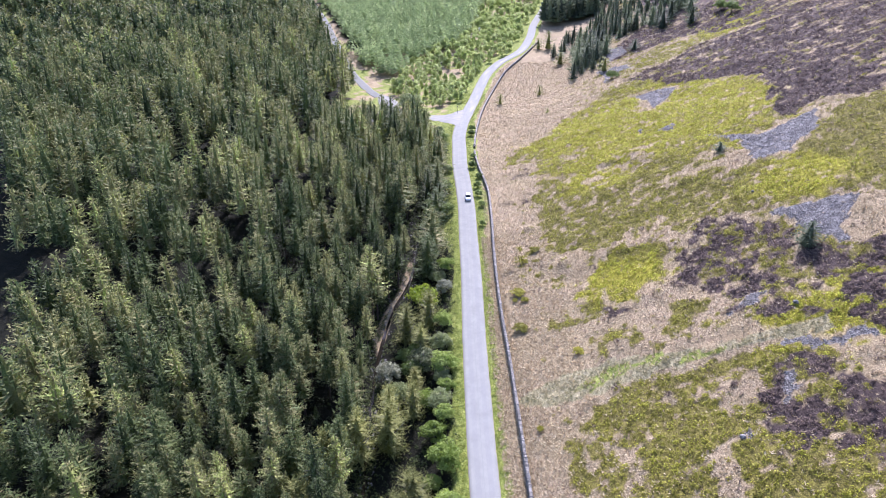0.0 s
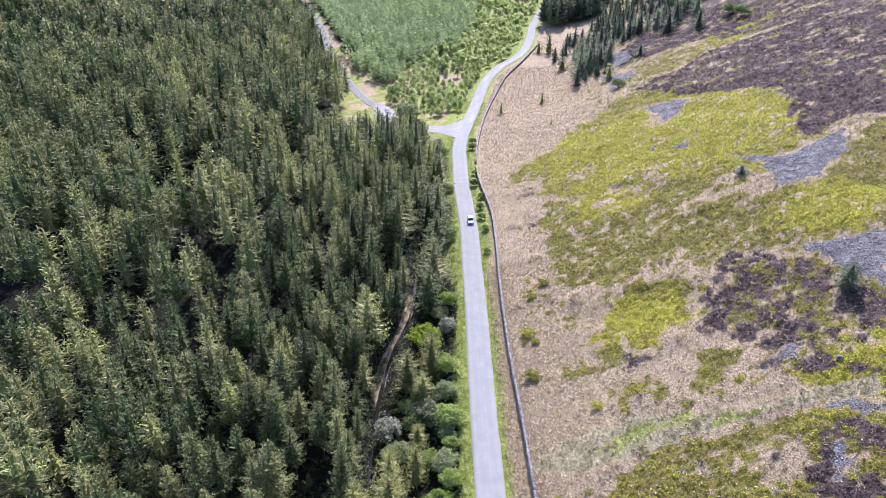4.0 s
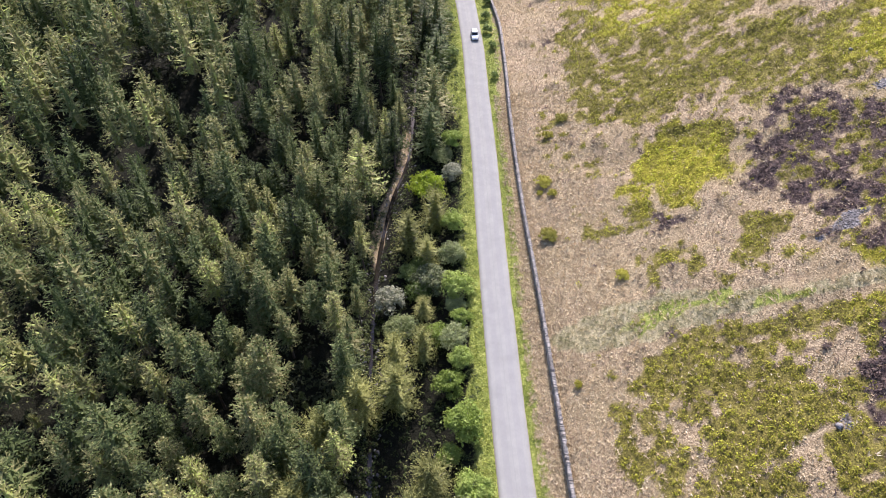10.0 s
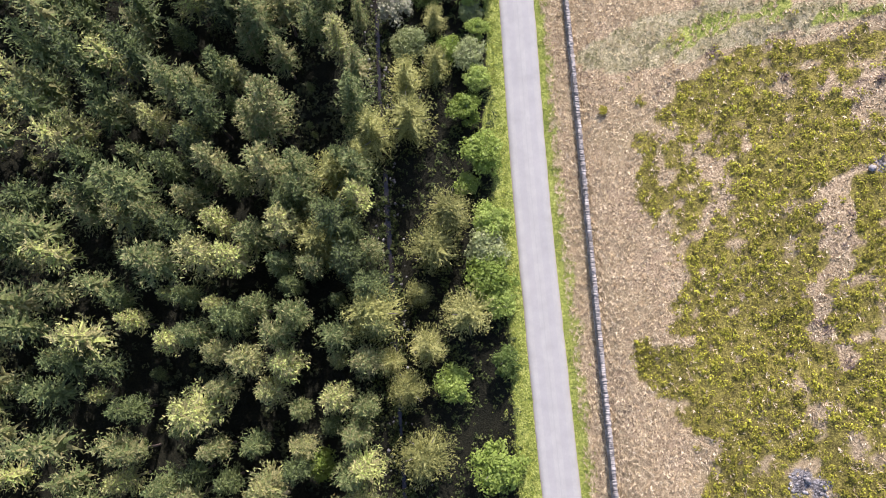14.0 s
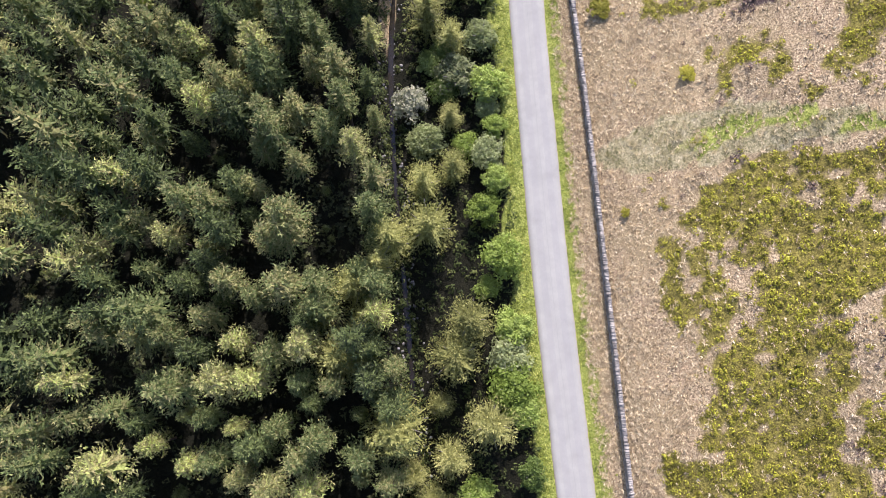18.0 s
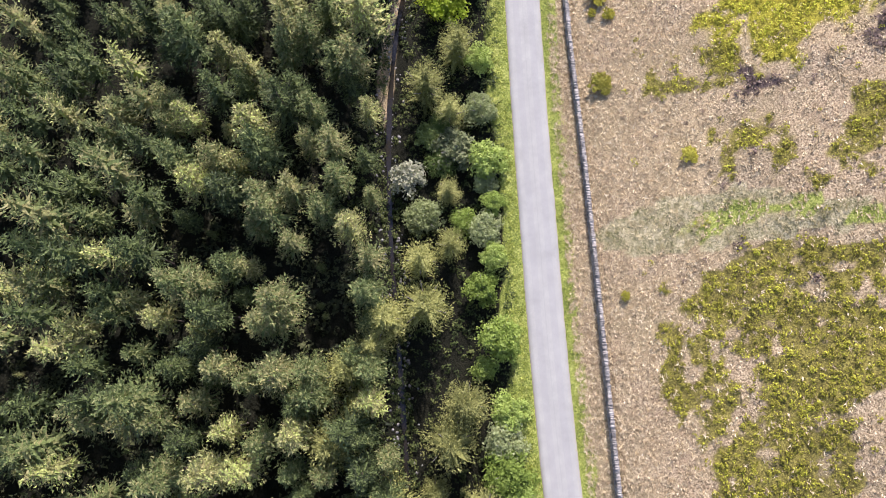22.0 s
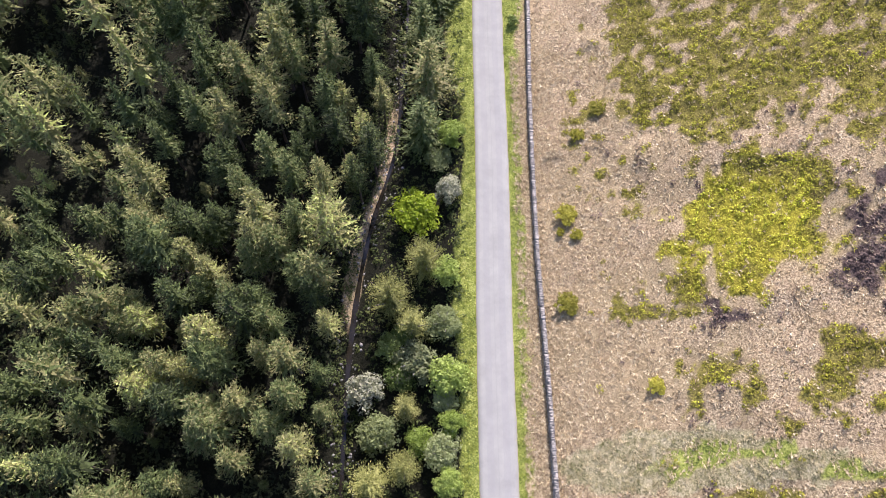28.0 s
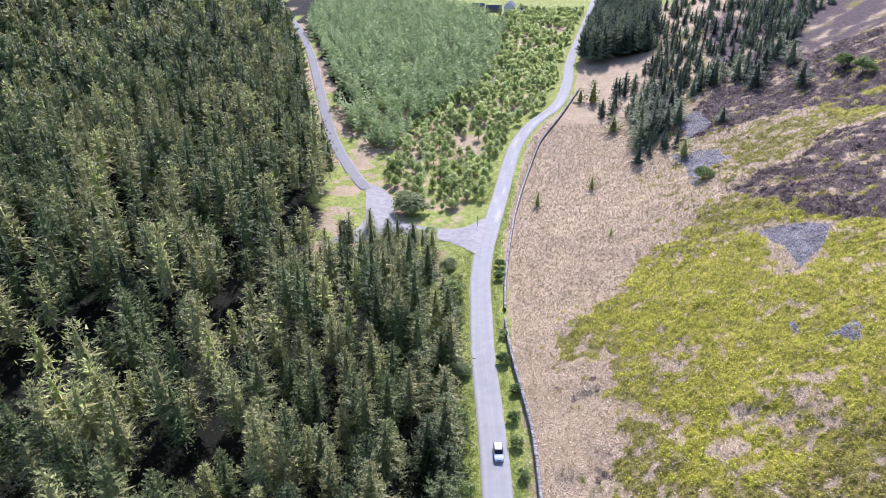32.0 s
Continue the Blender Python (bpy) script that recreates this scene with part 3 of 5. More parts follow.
def leafy(seed, clusters, leaves, leaf=0.055, shape=(0.36, 0.36, 0.34), low=0.3):
    """Crown of a broadleaved tree of height 1: small leaf sprays in uneven clumps."""
    r = np.random.default_rng(seed)
    V, F = [], []
    mid = np.array([0, 0, low + (1 - low) * 0.5])
    for c in range(clusters):
        u = r.normal(size=3)
        u /= np.linalg.norm(u)
        u[2] = abs(u[2]) * 1.1 - 0.35
        cen = mid + u * np.array(shape) * (0.45 + 0.6 * r.random())
        cr = 0.07 + 0.1 * r.random()
        for k in range(leaves):
            v = r.normal(size=3)
            v /= np.linalg.norm(v)
            v[2] = abs(v[2]) - 0.25
            p = cen + v * cr * (0.5 + 0.75 * r.random())
            n = v + r.normal(size=3) * 0.8 + np.array([0, 0, 0.5])
            n /= np.linalg.norm(n)
            t1 = np.cross(n, r.normal(size=3))
            t1 /= np.linalg.norm(t1)
            t2 = np.cross(n, t1)
            s = leaf * (0.7 + 0.6 * r.random())
            i = len(V)
            V.extend((p - t1 * s * 0.5 - t2 * s * 0.45, p + t2 * s * 0.5 - t1 * s * 0.4, p + t1 * s * 0.9))
            F.append((i, i + 1, i + 2))
    return np.array(V), np.array(F)


def limbs(seed, count=5, low=0.3, radius=0.022, spread_=0.26, straight=False):
    """Trunk and limbs of a tree of height 1."""
    r = np.random.default_rng(seed)
    parts_ = [tube([(0, 0, -0.03), (0.005, 0.0, 0.05), (r.normal() * 0.01, r.normal() * 0.01, low), (r.normal() * 0.02, r.normal() * 0.02, 0.9 if straight else 0.7)],
                   [radius * 1.4, radius, radius * 0.75, radius * 0.2])]
    for k in range(0 if straight else count):
        a = 6.2832 * k / count + r.random()
        h = low * (0.7 + 0.5 * r.random())
        l = spread_ * (0.8 + 0.4 * r.random())
        parts_.append(tube([(0, 0, h), (math.cos(a) * l * 0.5, math.sin(a) * l * 0.5, h + 0.15), (math.cos(a) * l, math.sin(a) * l, h + 0.38)],
                           [radius * 0.55, radius * 0.35, radius * 0.1], 5))
    return joined(parts_)


def tuft(seed, blades, flat=0.6, leaf=0.42):
    """A low clump of size 1 of short leafy sprays."""
    r = np.random.default_rng(seed)
    V, F = [], []
    for k in range(blades):
        a, q = r.random() * 6.2832, math.sqrt(r.random())
        p = np.array([math.cos(a) * q * 0.5, math.sin(a) * q * 0.5, flat * (1 - q * q) * (0.55 + 0.45 * r.random()) + 0.02])
        n = np.array([p[0] * 0.9, p[1] * 0.9, 0.7]) + r.normal(size=3) * 0.22
        n /= np.linalg.norm(n)
        t1 = np.cross(n, r.normal(size=3))
        t1 /= np.linalg.norm(t1)
        t2 = np.cross(n, t1)
        s = leaf * (0.6 + 0.7 * r.random())
        F.append((len(V), len(V) + 1, len(V) + 2))
        V.extend((p - t1 * s * 0.5 - t2 * s * 0.3, p + t1 * s * 0.5 - t2 * s * 0.3, p + t2 * s * 0.6))
    return np.array(V), np.array(F)


def grass(seed, blades, width=0.16, tall=0.8, lean_=0.5):
    """A tussock of size 1 of upright and hanging blades."""
    r = np.random.default_rng(seed)
    V, F = [], []
    for k in range(blades):
        a, b = r.random() * 6.2832, r.random() * 6.2832
        p = np.array([math.cos(a), math.sin(a), 0]) * 0.22 * r.random()
        out = np.array([math.cos(b), math.sin(b), 0])
        side = np.array([-out[1], out[0], 0]) * width * (0.6 + 0.6 * r.random())
        top = p + out * lean_ * (0.4 + 0.8 * r.random()) + np.array([0, 0, tall * (0.5 + 0.5 * r.random())])
        F.append((len(V), len(V) + 1, len(V) + 2))
        V.extend((p - side, p + side, top))
    return np.array(V), np.array(F)


def rock(seed, flat=0.6):
    """A worn stone of size 1: 20 faces."""
    r = np.random.default_rng(seed)
    bm = bmesh.new()
    bmesh.ops.create_icosphere(bm, subdivisions=1, radius=0.5)
    v = np.array([w.co[:] for w in bm.verts]) * (1 + 0.22 * r.normal(size=(len(bm.verts), 1)))
    f = np.array([[w.index for w in q.verts] for q in bm.faces])
    bm.free()
    v[:, 2] *= flat
    return v, f


BARK = plain("conifer_bark", (0.06, 0.045, 0.035), (0.14, 0.11, 0.09), 8, 0.95, 0.5, 0.03)
PALE_BARK = plain("pale_bark", (0.16, 0.14, 0.12), (0.32, 0.3, 0.27), 6, 0.9, 0.4, 0.02)
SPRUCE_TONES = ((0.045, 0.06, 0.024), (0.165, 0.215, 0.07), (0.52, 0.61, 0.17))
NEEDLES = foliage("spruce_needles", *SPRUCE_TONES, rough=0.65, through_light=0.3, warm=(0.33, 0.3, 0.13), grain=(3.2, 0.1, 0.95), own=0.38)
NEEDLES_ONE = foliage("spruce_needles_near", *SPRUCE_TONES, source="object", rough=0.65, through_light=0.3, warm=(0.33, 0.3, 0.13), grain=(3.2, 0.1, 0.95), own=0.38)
DARK_NEEDLES = foliage("dark_spruce_needles", (0.055, 0.072, 0.045), (0.13, 0.165, 0.095), (0.27, 0.31, 0.16), rough=0.7, through_light=0.4, grain=(2.2, 0.2, 0.9), own=0.25)
DARK_NEEDLES_ONE = foliage("dark_spruce_needles_single", (0.055, 0.072, 0.045), (0.13, 0.165, 0.095), (0.27, 0.31, 0.16), "object", rough=0.7, through_light=0.4, grain=(2.2, 0.2, 0.9), own=0.25)
YOUNG = foliage("young_larch_needles", (0.2, 0.27, 0.11), (0.35, 0.44, 0.18), (0.52, 0.6, 0.28), through_light=0.5)
LEAF = {
    "bright": foliage("bright_green_leaves", (0.17, 0.24, 0.04), (0.27, 0.36, 0.07), (0.38, 0.47, 0.12), "object", 0.6, 0.45),
    "yellow": foliage("yellow_green_leaves", (0.15, 0.22, 0.01), (0.24, 0.33, 0.015), (0.33, 0.42, 0.03), "object", 0.6, 0.45),
    "mid": foliage("mid_green_leaves", (0.09, 0.14, 0.03), (0.17, 0.24, 0.06), (0.28, 0.35, 0.11), "object", 0.6, 0.45),
    "bush": foliage("bush_leaves", (0.22, 0.21, 0.03), (0.36, 0.34, 0.04), (0.5, 0.47, 0.07), "object", 0.65, 0.45),
    "birch": foliage("birch_leaves_near", (0.27, 0.33, 0.105), (0.42, 0.5, 0.175), (0.58, 0.63, 0.29), "object", 0.6, 0.6),
    "grey": foliage("grey_green_leaves", (0.2, 0.24, 0.1), (0.34, 0.39, 0.17), (0.48, 0.52, 0.28), "object", 0.65, 0.55),
    "soft": foliage("soft_olive_leaves", (0.16, 0.165, 0.05), (0.29, 0.3, 0.088), (0.44, 0.44, 0.15), "object", 0.65, 0.3, grain=(3.2, 0.1, 1.0), own=0.5),
    "olive": foliage("olive_leaves", (0.14, 0.15, 0.045), (0.27, 0.275, 0.085), (0.5, 0.49, 0.18), "object", 0.65, 0.3, grain=(3.2, 0.1, 1.0), own=0.5),
    "white": foliage("hawthorn_leaves_and_blossom", (0.1, 0.13, 0.04), (0.2, 0.22, 0.1), (0.4, 0.4, 0.28), "object", 0.6, 0.2),
}


# ---- conifer forest ----
FOREST_GAPS = (
    (-31.7, -29.5, 4.4, 5.8), (-72.6, -21.3, 5.1, 6.6), (-73.4, -42.1, 4.1, 4.7), (-48.9, -69.3, 3.7, 4.9), (-110.6, 10.4, 9.6, 14.4), (-113.1, 41.5, 6.8, 9.4),
    (-75, 13.8, 3.9, 5.1), (-118.2, 109.7, 8, 11.9), (-89.7, 69.4, 8.9, 11.5), (-108.2, 151.1, 7.1, 10.6), (-65, 108, 7.1, 7.7), (-57.4, 90.9, 5, 6.5),
    (-93.5, 92.5, 8, 9.6), (-60.6, 54.8, 5, 6.3), (-78.2, 46.9, 5.9, 6.2), (-44.8, 66.9, 4, 4.2), (-71.2, 80.7, 5, 5.3), (-102, 79.4, 6, 7.4),
    (-118.1, 215.6, 8.2, 11.2), (-48, 18.7, 3.9, 5.2), (-58.4, -51.6, 3.8, 3.8),
)


def in_forest(x, y):
    """The dark spruce stand west of the stream, the lay-by and the track."""
    d = stream_x(np.minimum(y, 151)) - x
    south = (d > 0.7 + 1.6 * fbm(x, y, 12, 51)) & (y < 151)
    north = (y >= 151) & (x < np.where(y < 195, -50.0, hermite(y, TRACK_Y, TRACK_X)) - 7.5)
    clear = (x > -66) & (x < -28) & (y > 150) & (y < 170)
    return (south | north) & ~clear


def in_gap(x, y):
    """Places in the forest with low young growth only."""
    return (blobs(x + 5 * (fbm(x, y, 6, 53) - 0.5), y, FOREST_GAPS) > 0) | ((fbm(x, y, 15, 61, 2) < 0.22) & (x < stream_x(y) - 20))


def place(x0, x1, y0, y1, gap, keep):
    """Places on a jittered grid, where keep(x, y) holds."""
    gx, gy = np.meshgrid(np.arange(x0, x1, gap), np.arange(y0, y1, gap))
    gx = gx + (np.arange(gx.shape[0]) % 2)[:, None] * gap * 0.5
    x = (gx + (rng.random(gx.shape) - 0.5) * gap * 0.8).ravel()
    y = (gy + (rng.random(gx.shape) - 0.5) * gap * 0.8).ravel()
    k = keep(x, y)
    return np.stack([x[k], y[k], land(x[k], y[k]) - 0.1], -1)


def stand(y0, y1, gap):
    return place(-360, -16, y0, y1, gap, lambda x, y: in_forest(x, y) & (x > -92 - 0.64 * np.maximum(0, y + 20)))


forest = np.concatenate([stand(-150, 10, 4.6), stand(10, 60, 5.4), stand(60, 340, 6.0), stand(340, 690, 7.5)])
tall = np.maximum(8.0, 11.5 + 3.5 * step(0, 70, forest[:, 1]) + 7.5 * fbm(forest[:, 0], forest[:, 1], 24, 71, 3) + rng.normal(0, 2.4, len(forest)))
tall = tall * (1 - 0.42 * step(112, 135, forest[:, 1]) * step(-68, -52, forest[:, 0]) * (forest[:, 1] < 152))
tall = np.where(in_gap(forest[:, 0], forest[:, 1]), rng.uniform(2.5, 6.0, len(forest)), tall)
dist = np.hypot(forest[:, 0] + 8, np.maximum(0, np.maximum(-70 - forest[:, 1], forest[:, 1] - 40)) * 0.7)
order = np.argsort(dist)
near, close, middle, far = order[:300], order[300:700], order[700:1500], order[1500:]

NEAR_SPRUCE = []
for s in range(6):
    v, f = conifer(100 + s, 18, 9, 20, wide=0.122 + 0.014 * (s % 3), bare=0.42, spray=0.022, taper=0.66, ragged=0.4, slim=0.34)
    NEAR_SPRUCE.append((mesh_of("crown", v, f, NEEDLES_ONE), mesh_of("trunk", *limbs(s, straight=True, radius=0.013), BARK)))


def single_tree(name, label, category, group, crown, trunk, at, size, wide=1.0):
    """A tree of its own: an empty at the foot, trunk and crown under it."""
    ob = thing(name, label, category, at, group)
    ob.matrix_world = pose(*at, 0, 0, rng.random() * 360) @ Matrix.Diagonal((size * wide, size * wide, size, 1))
    piece("crown", crown, ob)
    piece("trunk", trunk, ob)
    return ob


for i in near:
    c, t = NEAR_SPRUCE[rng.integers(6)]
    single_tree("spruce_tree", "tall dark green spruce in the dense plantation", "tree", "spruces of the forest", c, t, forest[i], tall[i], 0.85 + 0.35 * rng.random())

CLOSE_SPRUCE = [conifer(150 + s, 13, 9, 11, wide=0.158, bare=0.42, spray=0.026, taper=0.66, ragged=0.4, slim=0.34) for s in range(6)]
MID_SPRUCE = [conifer(200 + s, 11, 9, 4, wide=0.205, bare=0.36, spray=0.045, slim=0.34, taper=0.7, ragged=0.34) for s in range(5)]
FAR_SPRUCE = [conifer(300 + s, 10, 9, 0, wide=0.235, bare=0.34, slim=0.36, taper=0.76, ragged=0.34) for s in range(4)]
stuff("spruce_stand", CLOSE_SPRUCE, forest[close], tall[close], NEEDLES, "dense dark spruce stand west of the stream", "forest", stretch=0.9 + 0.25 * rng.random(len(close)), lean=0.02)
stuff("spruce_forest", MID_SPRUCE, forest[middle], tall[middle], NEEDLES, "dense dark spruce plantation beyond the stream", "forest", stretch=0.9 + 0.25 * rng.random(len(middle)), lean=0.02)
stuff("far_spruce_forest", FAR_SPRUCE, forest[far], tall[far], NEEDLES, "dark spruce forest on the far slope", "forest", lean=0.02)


# ---- single trees between the stream and the road, and in the field ----
BRIGHT = (
    (-8.6, -11.1, 6, 5.2), (-12.1, -20, 4.4, 3.8), (-8.1, -25.4, 4.3, 3.7), (-9.8, -30, 5.2, 4.5), (-7.3, -37.1, 6.5, 5.6), (-9.6, -41.4, 3.8, 3.3),
    (-6.4, -47.3, 5.4, 4.7), (-6.6, -55.4, 6.3, 6.1), (-5.5, -58.8, 4.9, 4.7), (-11.8, -70.2, 5.5, 4.8), (-6, -81.2, 6.8, 6.4), (-30.1, -80.8, 8.7, 4.1),
    (-9.6, 28.2, 4.8, 4.2), (-9.5, 4.7, 4.8, 4.2), (-7.9, -17.6, 3.6, 3.2),
)
WHITE = (
    (-13.3, -9.1, 6.4, 5.9), (-20.5, -13.4, 5.6, 4.8), (-9.6, 18.3, 4.6, 4),
)
MID = (
    (-15.5, -11.1, 4.6, 4), (-4.5, -67.1, 4.5, 3.9), (-17.5, -7.1, 4.2, 3.7), (-15.7, -4.7, 3.7, 3.3), (-10.3, 59.9, 4.9, 4.2), (-11.9, 77.4, 5.3, 4.6),
    (-15.8, 120.7, 8.8, 8.3), (121.9, 223.2, 7.3, 7.3), (120.3, 234.8, 7.3, 6.8), (58, 172.7, 5, 5),
)
OLIVE = (
    (-14.4, -15.5, 5.9, 3.9), (-12.4, -46, 9.8, 6.9), (-30.3, -50.9, 12.7, 7.8), (-33.9, -44.4, 10.9, 5), (-27.3, -45.9, 10.3, 4.9), (-14.7, -51.3, 10.3, 7.4),
    (-16.8, -57.5, 6.8, 4), (-9.9, -60.5, 9.7, 7.2), (-15.6, -64.7, 8.8, 5.6), (-20.7, -67.1, 7.8, 4.3), (-18.1, -70.8, 9.2, 5.6), (-15.7, -79.5, 10.7, 7.7),
)
GREY = (
    (-17.9, -19.4, 5.9, 5.1), (-8.9, -21.3, 4.9, 4.6), (-6.8, -51.2, 6.4, 5.5), (-11.5, 24.5, 4.7, 4.1), (-9.5, -3.4, 5.6, 4.9), (-8.9, -14.5, 4.1, 3.5),
    (-15, 104.8, 4.1, 3.8), (-16.7, 139.2, 4.6, 4.8), (-23, 158.2, 4.2, 3.8), (-30.6, 175.1, 9.5, 10.5), (-11.3, 92.3, 3.9, 3.5),
)
OLIVE_CONIFER = (
    (-18.5, -25.9, 10.3, 5.5), (-14.2, -23.8, 9.3, 4.7), (-23.4, -34.3, 12.3, 6.7), (-17.9, -32.7, 12.3, 7.3), (-28.1, -41, 13.3, 6.6), (-25.2, -38, 10.9, 4.9),
    (-23, -60.3, 14.6, 8.4), (-17.4, -0.1, 10.4, 6.6), (-12.7, 5.9, 10.4, 5.9), (-14, -3.7, 7.9, 4.9),
)
DARK_SPRUCE = (
    (-13.5, 37.3, 15.2, 7.1), (-14.2, 28.2, 12.4, 6.4), (-15, 47, 13.2, 6.1), (-16.6, 68, 13.3, 6.1), (-19.8, 83.5, 15.2, 6.6), (-23.5, 94.2, 15.7, 7.1),
    (-15.9, 94.4, 12.2, 5.6), (-21.6, 130.9, 13.9, 6.2), (-18.1, 109.4, 14.3, 6.1), (-25.5, 117.8, 14.4, 6.7), (-37.2, 128.4, 9.5, 5.8), (-33, 140.7, 8.9, 5.0),
    (-45.7, 143.4, 10.2, 5.8), (-35.5, 156.1, 5.8, 3.8), (-27.8, 153.4, 6.4, 4.2), (-21.8, 148, 8.3, 4.7), (-38.9, 151.3, 5.8, 3.8), (-31.1, 148.2, 7.1, 4.2),
    (-27.9, 145.7, 5.8, 3.8), (-41.3, 160, 7.1, 3.4),
    (-13.5, 56, 12, 6.5), (-12.8, 64, 10, 5.5), (-13.8, 73, 13, 7), (-14.5, 83, 11, 6), (-14.2, 97, 12.5, 6.5), (-15.5, 112, 11, 6), (-17, 120, 10, 5.5),
)
FIELD_SPRUCE = (
    (50.9, 282.1, 9.1, 4.5), (106.1, 231.5, 9, 5.6), (50, 224.3, 11.1, 6.1), (55.4, 229.2, 11.1, 6.4), (60.9, 231.4, 10, 6.1), (66, 235.1, 10, 6.1),
    (52.2, 235.7, 13.4, 6.7), (58.5, 240.4, 13.4, 6.9), (54.2, 249.4, 13.5, 6.7), (60.5, 253, 12.4, 6.8), (65.9, 247.7, 11.3, 6.2), (60.4, 267, 12.6, 6.8),
    (67.8, 269.3, 11.5, 6.3), (77.5, 221.6, 5.5, 4.4), (87.7, 269.1, 11.5, 6.9), (95.4, 265.9, 10.3, 6.9), (96.8, 248.8, 10.2, 6.8), (113.8, 276.2, 9.3, 6.4),
    (113.8, 261.5, 9.2, 6.3), (104, 262.4, 10.3, 6.3), (65.7, 0.7, 5.5, 4.2), (65.1, 54.9, 2.7, 2.7),
)


def crowns(kind, seed, count=3, low=-0.15, clusters=44, leaves=84, leaf=0.04):
    return [(mesh_of("crown", *leafy(seed + k, clusters, leaves, leaf, low=low), LEAF[kind]), mesh_of("trunk", *limbs(seed + k), PALE_BARK)) for k in range(count)]


def plant(places, shapes, name, label, group, ratio=0.72):
    """Single trees (x, y, height, width)."""
    for x, y, h, w in places:
        c, t = shapes[rng.integers(len(shapes))]
        single_tree(name, label, "tree", group, c, t, (x, y, float(land(x, y)) - 0.1), h, w / (h * ratio))


plant(BRIGHT, crowns("bright", 400), "broadleaved_tree", "small bright green broadleaved tree beside the road", "roadside trees")
plant(((-14.5, 14.6, 7.2, 6.7),), crowns("yellow", 410, 1, clusters=48), "broadleaved_tree", "rounded yellow-green tree beside the stream", "roadside trees")
plant(WHITE, crowns("white", 420), "hawthorn_tree", "hawthorn in white blossom beside the stream", "hawthorns in blossom")
plant(MID, crowns("mid", 430, 4), "broadleaved_tree", "small mid green broadleaved tree in rough grass", "roadside trees")
plant(((10, 180.7, 4.9, 2.1), (29.2, 194.3, 5, 2.2), (43.2, 296.4, 10.7, 5.6), (45.2, 250.6, 6.7, 4.9), (59.6, 200.4, 6.6, 4), (28.5, 151.9, 2.1, 1.2), (37.4, 297.7, 6.7, 3.4)),
      [(mesh_of("crown", *conifer(435 + k, 9, 7, 8, wide=0.24, bare=0.1, spray=0.07, taper=0.6, ragged=0.5), LEAF["soft"]), mesh_of("trunk", *limbs(435 + k, 4, radius=0.014, spread_=0.16), PALE_BARK)) for k in range(3)],
      "sapling", "slender young tree in pale dead grass", "saplings on the moor", 0.3)
plant(((-3.1, 131.7, 2.7, 3.1), (-1, 78.9, 2.3, 2.5), (-0.8, 72.2, 2.3, 2.7), (-2.9, 138.2, 2.5, 2.9), (0.3, 64.7, 2, 2.4), (-2.2, 105.5, 2, 2.5), (0.4, 51.9, 1.8, 2), (-2.5, 96.3, 2.7, 3.1), (-0.5, 86.6, 2.2, 2.6)),
      [(mesh_of("crown", *leafy(436 + k, 40, 30, 0.07, (0.4, 0.4, 0.5), -0.1), LEAF["mid"]), mesh_of("trunk", *limbs(436 + k, 5, 0.1), PALE_BARK)) for k in range(3)],
      "roadside_bush", "dark green bush between verge and wall", "bushes along the wall", 0.85)
olive_shapes = [(mesh_of("crown", *conifer(440 + k, 18, 13, 24, wide=0.34, bare=0.1, spray=0.032, ragged=0.45, taper=0.5, slim=0.42), LEAF["olive"]), mesh_of("trunk", *limbs(440 + k), PALE_BARK)) for k in range(4)]
plant(OLIVE, olive_shapes, "broadleaved_tree", "tall olive green tree at the forest edge", "olive trees by the stream")
plant(GREY, crowns("grey", 450, low=-0.3, clusters=50), "willow_tree", "grey-green willow bush beside the road", "willows")
soft_shapes = [(mesh_of("crown", *conifer(460 + k, 20, 12, 24, wide=0.29, bare=0.08, spray=0.028, ragged=0.45, taper=0.52, slim=0.42), LEAF["soft"]), mesh_of("trunk", *limbs(460 + k), PALE_BARK)) for k in range(3)]
plant(OLIVE_CONIFER, soft_shapes, "broadleaved_tree", "soft olive green crown between stream and road", "olive trees by the stream", 0.62)
dark_shapes = [(mesh_of("crown", *conifer(470 + s, 22, 12, 9, wide=0.22, bare=0.05, spray=0.035, taper=0.7, ragged=0.4), NEEDLES_ONE), mesh_of("trunk", *limbs(470 + s, straight=True, radius=0.016), BARK)) for s in range(3)]
plant(DARK_SPRUCE, dark_shapes, "spruce_tree", "broad dark green spruce near the road", "spruces by the stream", 0.36)
moor_shapes = [(mesh_of("crown", *conifer(475 + s, 16, 11, 9, wide=0.25, bare=0.04, spray=0.045, taper=0.66, ragged=0.4), DARK_NEEDLES_ONE), mesh_of("trunk", *limbs(475 + s, straight=True, radius=0.016), BARK)) for s in range(3)]
plant(FIELD_SPRUCE, moor_shapes, "spruce_tree", "self-sown dark spruce on the moor slope", "spruces on the moor", 0.36)

# ---- woods beyond the junction ----
def reach(x, y):
    """The valley beyond the junction in the shorter measure in which its woods are laid out."""
    return x / (1 + 0.00035 * np.maximum(0, y - 110)), np.interp(y, (110, 116.5, 150, 195, 241, 290, 340, 405, 473, 557, 613, 760), (105, 110, 140, 180, 220, 260, 300, 350, 400, 460, 500, 620))


